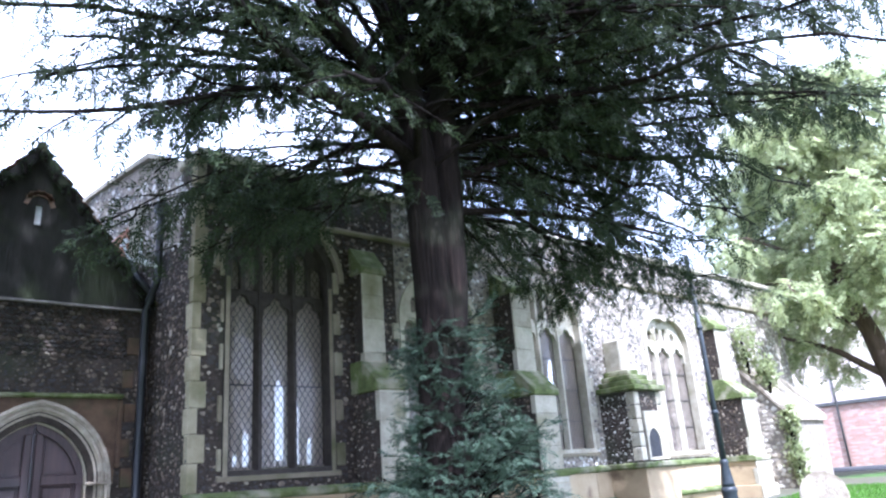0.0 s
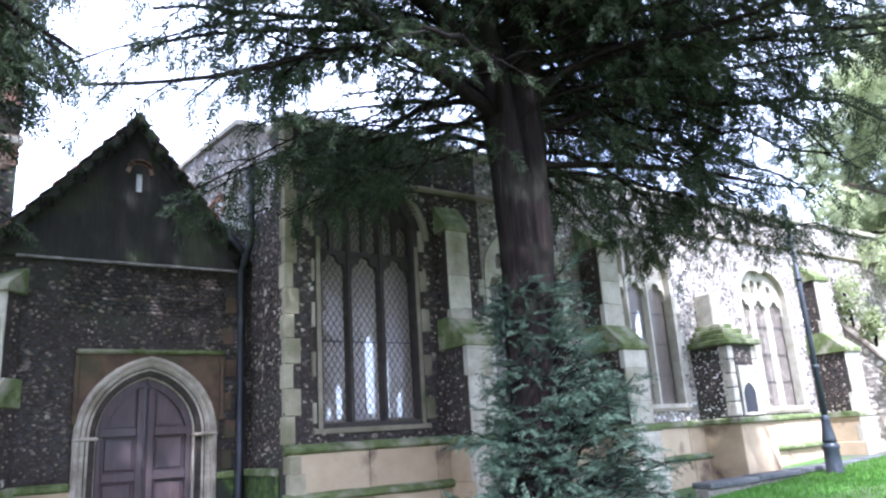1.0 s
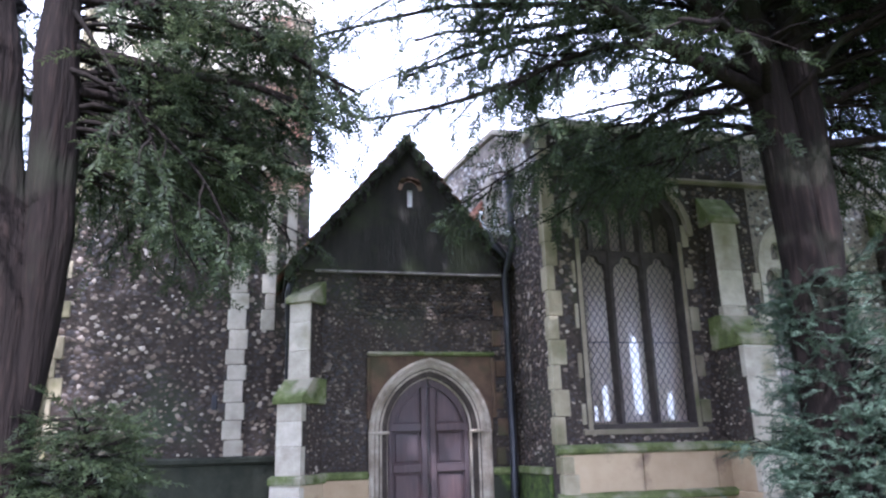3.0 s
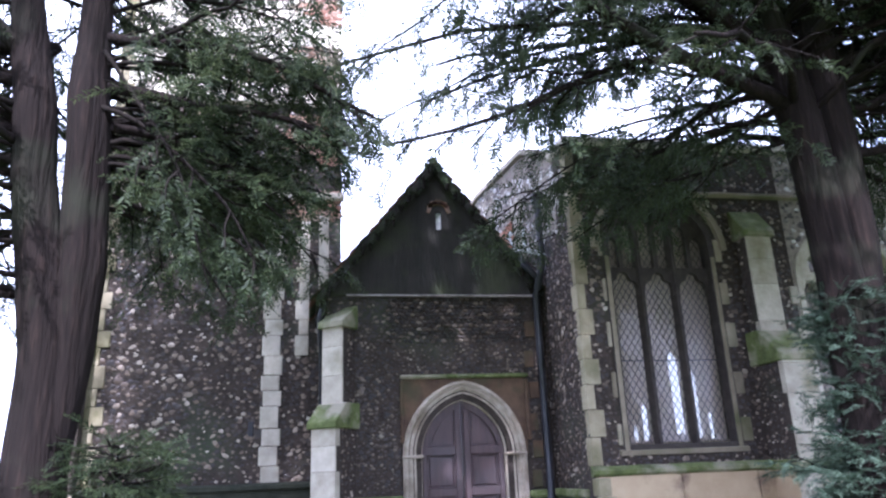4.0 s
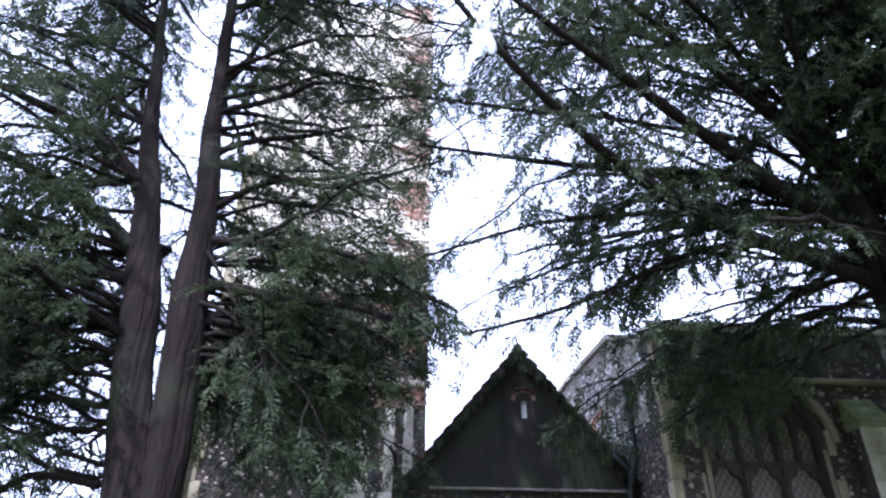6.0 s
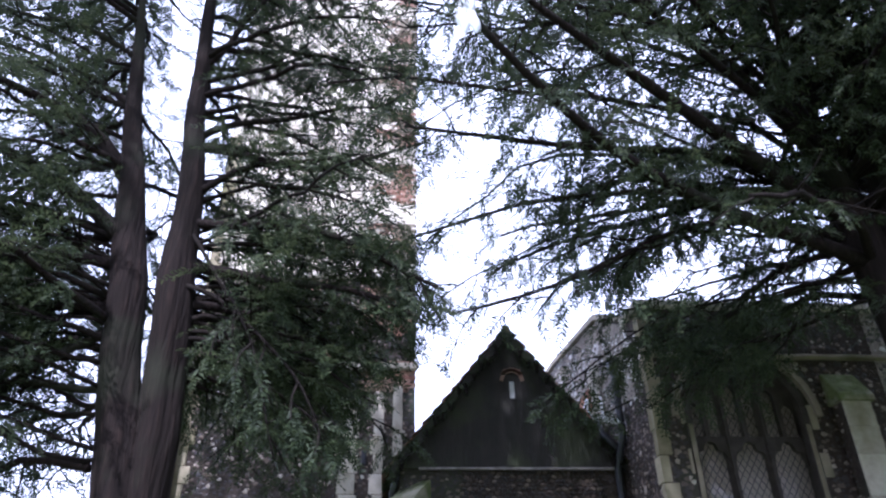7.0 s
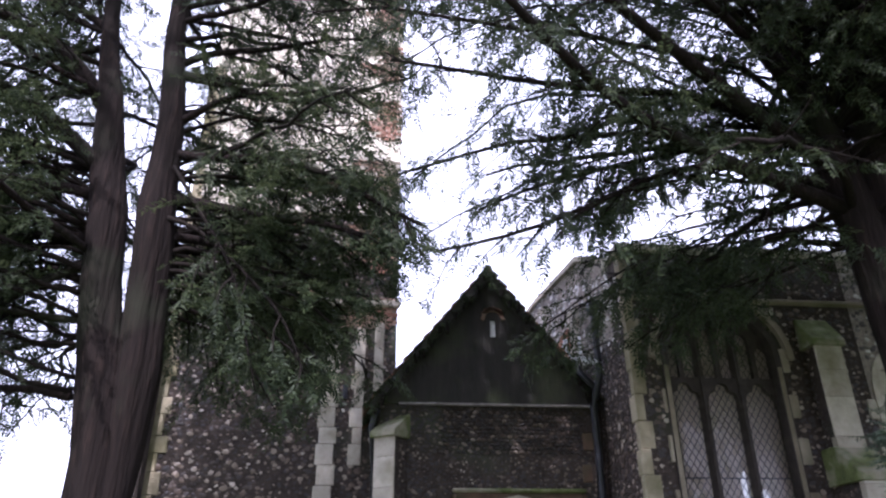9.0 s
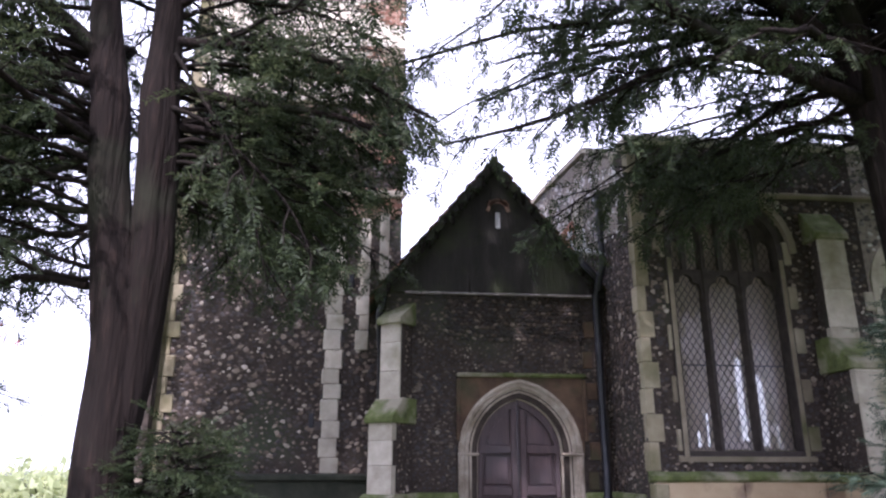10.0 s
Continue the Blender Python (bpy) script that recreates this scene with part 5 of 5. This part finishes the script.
yew("large dark yew with a reddish fluted trunk and drooping boughs",
    [[(5.60, 6.35, -0.1, 0.34), (5.60, 6.35, 1.5, 0.29), (5.58, 6.35, 4.0, 0.24), (5.48, 6.35, 5.4, 0.23), (5.34, 6.35, 6.6, 0.20), (5.12, 6.38, 8.2, 0.13), (4.9, 6.4, 10.5, 0.08), (4.8, 6.4, 16.0, 0.03)],
     [(5.64, 6.33, 1.6, 0.10), (5.80, 6.24, 3.9, 0.19), (5.80, 6.22, 5.5, 0.19), (5.80, 6.15, 7.5, 0.16), (5.95, 6.1, 10.5, 0.08), (6.0, 6.1, 15.0, 0.03)]],
    right_limbs, 21, boughs=RIGHT_BOUGHS, allow=right_allow, thick=right_thick, bare=0.1, cut=True, coarse_from=11.3)

# shoots round the foot of the large yew
rs = np.random.default_rng(5)
shoots = []
for k in range(270):
    z = 0.1 + 3.3 * (k / 270)
    wide = 1.2 if z < 1.2 else max(0.42, 1.2 - 0.7 * (z - 1.2))
    az = rs.uniform(0, 2 * math.pi)
    reach = wide * rs.uniform(0.7, 1.1) * (1.1 if 0.2 < az < 2.8 else (0.32 if z < 1.2 else 0.2))
    shoots.append(((5.62 + 0.2 * math.sin(az), 6.3 + 0.2 * math.cos(az), z), az, reach, rs.uniform(0.4, 1.1), rs.uniform(-0.6, 0.1), 0.012))
yew("dense grey-green bush of yew shoots round the large trunk", [[(5.55, 5.98, -0.05, 0.05), (5.6, 5.95, 0.8, 0.03), (5.6, 5.9, 1.6, 0.012)]], shoots, 51, mat=M_YEW_BLUE, scale=0.62, step=0.085,
    gap=0.1, side_len=(0.2, 0.55), bare=0.3, name="yew_bush", hang=0.1, spray=(11, 0.27, 0.075, 0.02), wobble=0.09, crown_label="grey-green needle shoots", bark=M_TWIG)


def left_axis_a(z):
    return (-2.16 - 0.14 * max(0, z - 4.2), 6.1, z)


def left_axis_b(z):
    return (-1.70 - 0.065 * max(0, z - 4.2), 6.1, z)


def left_allow(p):
    x, y, z = p.T
    return (z > np.where(x > -1.4, 3.0 + 0.4 * np.sin(3 * x + 2 * y) + 0.9 * np.clip(x + 0.6, 0, 2), 2.1)) & (x < np.where(z < 5.5, 0.95, 0.6) + 0.2 * np.sin(3.3 * z + y))


def left_thick(p):
    """Closed in the layered boughs at the height of the porch roof, thin above them and on the outer side."""
    x, y, z = p
    # closed crown above the view, there for its shadow
    if z > 11.0:
        return 0.4
    if x > -1.9:
        return 0.3 if z < 5.8 and x > -0.9 else 0.17
    return 0.4


LEFT_BOUGHS = [
    ((-1.76, 6.1, 6.6), 92, 5, 2.4, (-18, -3, 20), 0.045),
    ((-1.74, 6.1, 6.0), 103, 3, 1.8, (27, 8, -14), 0.04),
    ((-1.80, 6.1, 6.75), 76, 8, 2.2, (42, 22, 4), 0.04),
    ((-1.88, 6.1, 7.8), 90, 0, 1.8, (60, 66, 70), 0.04),
    ((-1.62, 6.1, 5.15), 98, 5, 2.8, (-6, -18, -33), 0.055),
    ((-1.60, 6.1, 4.75), 81, -3, 1.9, (4, -18, -30), 0.045),
    ((-1.70, 6.1, 5.65), 98, 16, 2.8, (-6, -20, -42), 0.05),
    ((-1.65, 6.0, 5.45), 110, 12, 2.6, (-48, -62, -72), 0.016),
    ((-1.62, 6.0, 4.9), 104, 10, 2.2, (-20, -48, -64), 0.02),
    ((-1.60, 6.1, 4.6), 88, -6, 2.0, (-14, -36, -58), 0.02),
    ((-1.66, 6.2, 5.3), 76, 8, 2.9, (-22, -36, -52), 0.024),
    ((-1.64, 6.1, 4.3), 96, 14, 1.7, (-10, -30, -50), 0.02),
    ((-2.45, 6.1, 6.15), 254, -5, 2.6, (58, 20, 12), 0.08),
    ((-2.32, 6.1, 5.4), 253, 8, 2.8, (56, 20, 10), 0.085),
    ((-2.57, 6.1, 7.1), 279, -9, 2.6, (48, 34, 30), 0.045),
    ((-2.35, 6.1, 5.15), 256, 6, 2.6, (12, 0, -8), 0.055),
    ((-2.32, 6.1, 4.7), 290, -2, 2.6, (12, -6, -18), 0.05),
    ((-2.28, 6.1, 4.45), 285, 10, 2.6, (-28, -30, -34), 0.04),
]
# last two rings, from z 11.8, are unseen limbs added for shade
left_limbs = ring_limbs(left_axis_b, 4.4, 5.2, 9, (2.0, 3.0), 30, rise=(-0.1, 0.1), droop=(0.7, 1.1), az_range=(radians(35), radians(95)), rad=0.022, top_short=0.0) + \
    ring_limbs(left_axis_b, 4.3, 6.2, 15, (2.0, 2.9), 33, rise=(0.0, 0.25), droop=(0.2, 0.6), az_range=(radians(30), radians(105)), rad=0.028, top_short=0.0) + \
    ring_limbs(left_axis_b, 6.2, 12.4, 20, (1.8, 3.0), 31, rise=(0.2, 0.7), az_range=(radians(0), radians(120)), rad=0.035, top_short=0.3) + \
    ring_limbs(left_axis_a, 4.4, 12.0, 62, (2.0, 4.2), 32, az_range=(radians(218), radians(370)), rad=0.035, top_short=0.4) + \
    ring_limbs(left_axis_a, 3.4, 5.4, 28, (2.6, 4.4), 35, rise=(0.0, 0.3), droop=(0.3, 0.7), az_range=(radians(240), radians(330)), rad=0.032, top_short=0.1) + \
    ring_limbs(left_axis_b, 4.2, 5.4, 10, (2.0, 3.0), 37, rise=(0.0, 0.2), droop=(0.4, 0.8), az_range=(radians(20), radians(95)), rad=0.026, top_short=0.0) + \
    ring_limbs(left_axis_b, 7.0, 11.6, 16, (2.0, 3.2), 38, rise=(0.1, 0.5), droop=(0.2, 0.6), az_range=(radians(30), radians(130)), rad=0.03, top_short=0.1) + \
    ring_limbs(left_axis_b, 11.8, 15.2, 32, (3.2, 5.0), 34, rise=(0.1, 0.4), rad=0.045, top_short=0.35) + \
    ring_limbs(left_axis_b, 11.8, 15.0, 22, (5.2, 7.2), 36, rise=(0.1, 0.35), droop=(-0.05, 0.2), az_range=(radians(135), radians(245)), rad=0.06, top_short=0.1)
yew("twin-stemmed dark yew with a bare lower trunk and layered boughs",
    [[(-1.76, 6.1, -0.1, 0.28), (-1.80, 6.1, 1.6, 0.22), (-1.88, 6.1, 2.8, 0.19), (-1.99, 6.1, 3.6, 0.18), (-2.12, 6.1, 4.3, 0.165), (-2.20, 6.1, 5.0, 0.165), (-2.38, 6.1, 5.9, 0.135),
      (-2.51, 6.1, 6.7, 0.10), (-2.80, 6.1, 8.8, 0.045), (-3.2, 6.2, 12.0, 0.02)],
     [(-1.76, 6.12, 0.9, 0.10), (-1.70, 6.1, 2.6, 0.14), (-1.66, 6.1, 3.5, 0.175), (-1.69, 6.1, 4.2, 0.175), (-1.77, 6.1, 5.0, 0.17), (-1.78, 6.1, 5.6, 0.135), (-1.90, 6.1, 7.1, 0.10),
      (-2.0, 6.1, 8.9, 0.07), (-2.3, 6.1, 15.2, 0.03)]],
    left_limbs, 41, boughs=LEFT_BOUGHS, allow=left_allow, thick=left_thick, cut=True, coarse_from=11.3, hang=0.36, wobble=0.12, scale=0.95, side_len=(0.5, 1.2))
sap = [((-1.22, 5.95, 0.2 + 1.85 * k / 100), rs.uniform(0, 6.28), 0.66 * (1.1 - k / 115), rs.uniform(0.3, 0.9), 0.1, 0.01) for k in range(100)]
yew("young yew bush beside the twin-stemmed trunk", [[(-1.22, 5.95, -0.05, 0.04), (-1.22, 5.95, 1.9, 0.01)]], sap, 61, mat=M_YEW, scale=0.7, step=0.12, gap=0.1, side_len=(0.2, 0.45), bare=0.2,
    name="yew_bush", hang=0.15, spray=(11, 0.27, 0.075, 0.02), wobble=0.09, crown_label="dark green needle shoots", bark=M_TWIG)


# sunlit trees beyond the lawn
def far_axis(z):
    return (24.2, 8.3, z)


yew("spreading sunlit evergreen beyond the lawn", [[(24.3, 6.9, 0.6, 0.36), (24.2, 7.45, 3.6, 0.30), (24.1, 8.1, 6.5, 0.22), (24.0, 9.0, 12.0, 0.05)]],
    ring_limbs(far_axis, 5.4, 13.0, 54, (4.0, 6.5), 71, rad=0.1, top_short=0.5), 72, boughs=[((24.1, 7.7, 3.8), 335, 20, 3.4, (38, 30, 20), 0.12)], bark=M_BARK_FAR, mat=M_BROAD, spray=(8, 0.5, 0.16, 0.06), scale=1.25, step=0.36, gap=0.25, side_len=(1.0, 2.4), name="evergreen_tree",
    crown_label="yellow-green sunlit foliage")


def leaf_mass(name, label, centres, count, size, mat, seed, category="hedge"):
    """A loose mass of broad leaves on short stems round the given centres (x, y, z, rx, ry, rz)."""
    r2 = np.random.default_rng(seed)
    thing = new(name)
    tagged(thing, label, category)
    vs = []
    tb = bmesh.new()
    for (x, y, z, rx, ry, rz) in centres:
        d = r2.normal(0, 1, (count, 3))
        d /= np.linalg.norm(d, axis=1, keepdims=True)
        rad = r2.uniform(0.45, 1.0, (count, 1)) * (1 + 0.25 * np.sin(d[:, :1] * 7 + d[:, 2:] * 5))
        c = np.array([x, y, z]) + d * rad * np.array([rx, ry, rz])
        a, b = r2.normal(0, 1, (count, 3)), r2.normal(0, 1, (count, 3))
        a /= np.linalg.norm(a, axis=1, keepdims=True)
        b -= a * (a * b).sum(1, keepdims=True)
        b /= np.linalg.norm(b, axis=1, keepdims=True)
        sz = size * r2.uniform(0.6, 1.3, (count, 1))
        vs.append(np.stack([c - a * sz, c + b * sz * 0.45, c + a * sz, c - b * sz * 0.45], 1).reshape(-1, 3))
        for k in range(8):
            e = c[k * (count // 8)]
            tube(tb, [(x, y, -0.1 if category == "tree" else max(0.0, z - rz)), ((x + e[0]) / 2, (y + e[1]) / 2, (z + e[2]) / 2 - 0.1 * rz), tuple(e)], [0.03, 0.02, 0.008], 4, False)
    tagged(part("stem_work", tb, M_TWIG, thing), kind="stuff")
    v = np.concatenate(vs)
    raw("leaves", v, np.arange(len(v)).reshape(-1, 4), mat, thing, "", "stuff")
    return thing


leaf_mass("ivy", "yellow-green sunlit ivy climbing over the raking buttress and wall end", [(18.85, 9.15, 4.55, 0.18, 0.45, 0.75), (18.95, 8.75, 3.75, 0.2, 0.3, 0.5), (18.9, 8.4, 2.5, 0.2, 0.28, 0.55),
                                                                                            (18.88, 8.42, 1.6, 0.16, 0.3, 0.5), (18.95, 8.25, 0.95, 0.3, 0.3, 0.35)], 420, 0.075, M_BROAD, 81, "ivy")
M_COPPER = leaf_material("copper_leaves", (0.16, 0.06, 0.05), (0.26, 0.11, 0.09), (0.38, 0.19, 0.16), 0.45)
leaf_mass("copper_tree", "far tree with thin copper-red leaves against the sky", [(-8.4 - 0.9 * k, 16.4 + 0.4 * (k % 2), 4.3 + 0.45 * k, 0.8, 0.6, 0.5) for k in range(4)], 170, 0.075, M_COPPER, 84, "tree")
verge = []
for foot, count in ((LF, 15), (RF, 13)):
    for k in range(count):
        f = (k + 0.5) / count
        verge.append((AX + (foot[0] - AX) * f, GY - 0.15, AZ + (foot[1] - AZ) * f - 0.07 - 0.06 * (k % 3), 0.10, 0.04, 0.09 + 0.05 * (k % 2)))
leaf_mass("verge_ivy", "dark ivy and moss trailing from the porch verge", verge, 80, 0.022, M_YEW, 83, "ivy")
# hedge added to hide the far ground, replacing a fence-like structure
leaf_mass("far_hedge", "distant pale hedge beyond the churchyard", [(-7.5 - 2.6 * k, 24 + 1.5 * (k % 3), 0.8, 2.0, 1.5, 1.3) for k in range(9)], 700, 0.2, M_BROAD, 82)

# short grass over the near part of the lawn
gx, gy = rng.uniform(9.5, 19.0, 26000), rng.uniform(3.8, 7.9, 26000)
gz = np.array([ground_z(a, b) for a, b in zip(gx, gy)]) - 0.02
gh, ga = rng.uniform(0.04, 0.1, 26000), rng.uniform(0, 6.283, 26000)
root = np.stack([gx, gy, gz], 1)
wid = np.stack([np.cos(ga), np.sin(ga), np.zeros(26000)], 1) * 0.012
tip = root + np.stack([rng.normal(0, 0.025, 26000), rng.normal(0, 0.025, 26000), gh + 0.02], 1)
tagged(raw("grass", np.stack([root - wid, root + wid, tip], 1).reshape(-1, 3), np.arange(78000).reshape(-1, 3), M_GRASS_BLADE, None, "short green lawn grass", "stuff"), category="grass")

# torn white plastic bag caught in the boughs: a hanging neck that splits into two flaps
bag = new("plastic_bag")
tagged(bag, "torn white plastic bag snagged on a yew branch", "bag")
for nm, x0, x1, z0, z1, wide in (("neck", 0.0, 0.05, 0.0, -0.36, 0.085), ("flap", -0.04, 0.03, -0.28, -0.62, 0.07), ("flap", 0.06, 0.13, -0.30, -0.55, 0.075)):
    bm = bmesh.new()
    rings = []
    for k in range(9):
        f = k / 8
        w = 0.012 + wide * math.sin(math.pi * min(1, 0.08 + f * 0.9)) * (0.35 + 0.75 * f)
        rings.append([bm.verts.new((x0 + (x1 - x0) * f + w * math.cos(a) * (1 + 0.3 * noise.noise(Vector((a, f * 5, z0)))), 0.35 * w * math.sin(a), z0 + (z1 - z0) * f + 0.03 * noise.noise(Vector((a * 2, f * 6, 3))))) for a in (6.283 * q / 10 for q in range(10))])
    for a, b in zip(rings, rings[1:]):
        for q in range(10):
            bm.faces.new((a[q], a[(q + 1) % 10], b[(q + 1) % 10], b[q]))
    part(nm, bm, M_WHITE, bag, smooth=True)
bag.matrix_world = pose(0.82, 3.72, 6.45, 4, 6, 20) @ Matrix.Scale(0.88, 4)

# flints of the porch front, each bedded by itself
variants = []
for k in range(10):
    bm = bmesh.new()
    ring = [bm.verts.new((0.045 * rng.uniform(0.75, 1.2) * math.cos(a), 0.005, 0.032 * rng.uniform(0.75, 1.2) * math.sin(a))) for a in (6.283 * q / 8 for q in range(8))]
    mid = [bm.verts.new((v.co.x * 0.55, -0.02 * rng.uniform(0.6, 1.2), v.co.z * 0.55)) for v in ring]
    for q in range(8):
        bm.faces.new((ring[q], ring[(q + 1) % 8], mid[(q + 1) % 8], mid[q]))
    bm.faces.new(mid)
    bmesh.ops.recalc_face_normals(bm, faces=bm.faces[:])
    me = bpy.data.meshes.new("flint")
    bm.to_mesh(me)
    bm.free()
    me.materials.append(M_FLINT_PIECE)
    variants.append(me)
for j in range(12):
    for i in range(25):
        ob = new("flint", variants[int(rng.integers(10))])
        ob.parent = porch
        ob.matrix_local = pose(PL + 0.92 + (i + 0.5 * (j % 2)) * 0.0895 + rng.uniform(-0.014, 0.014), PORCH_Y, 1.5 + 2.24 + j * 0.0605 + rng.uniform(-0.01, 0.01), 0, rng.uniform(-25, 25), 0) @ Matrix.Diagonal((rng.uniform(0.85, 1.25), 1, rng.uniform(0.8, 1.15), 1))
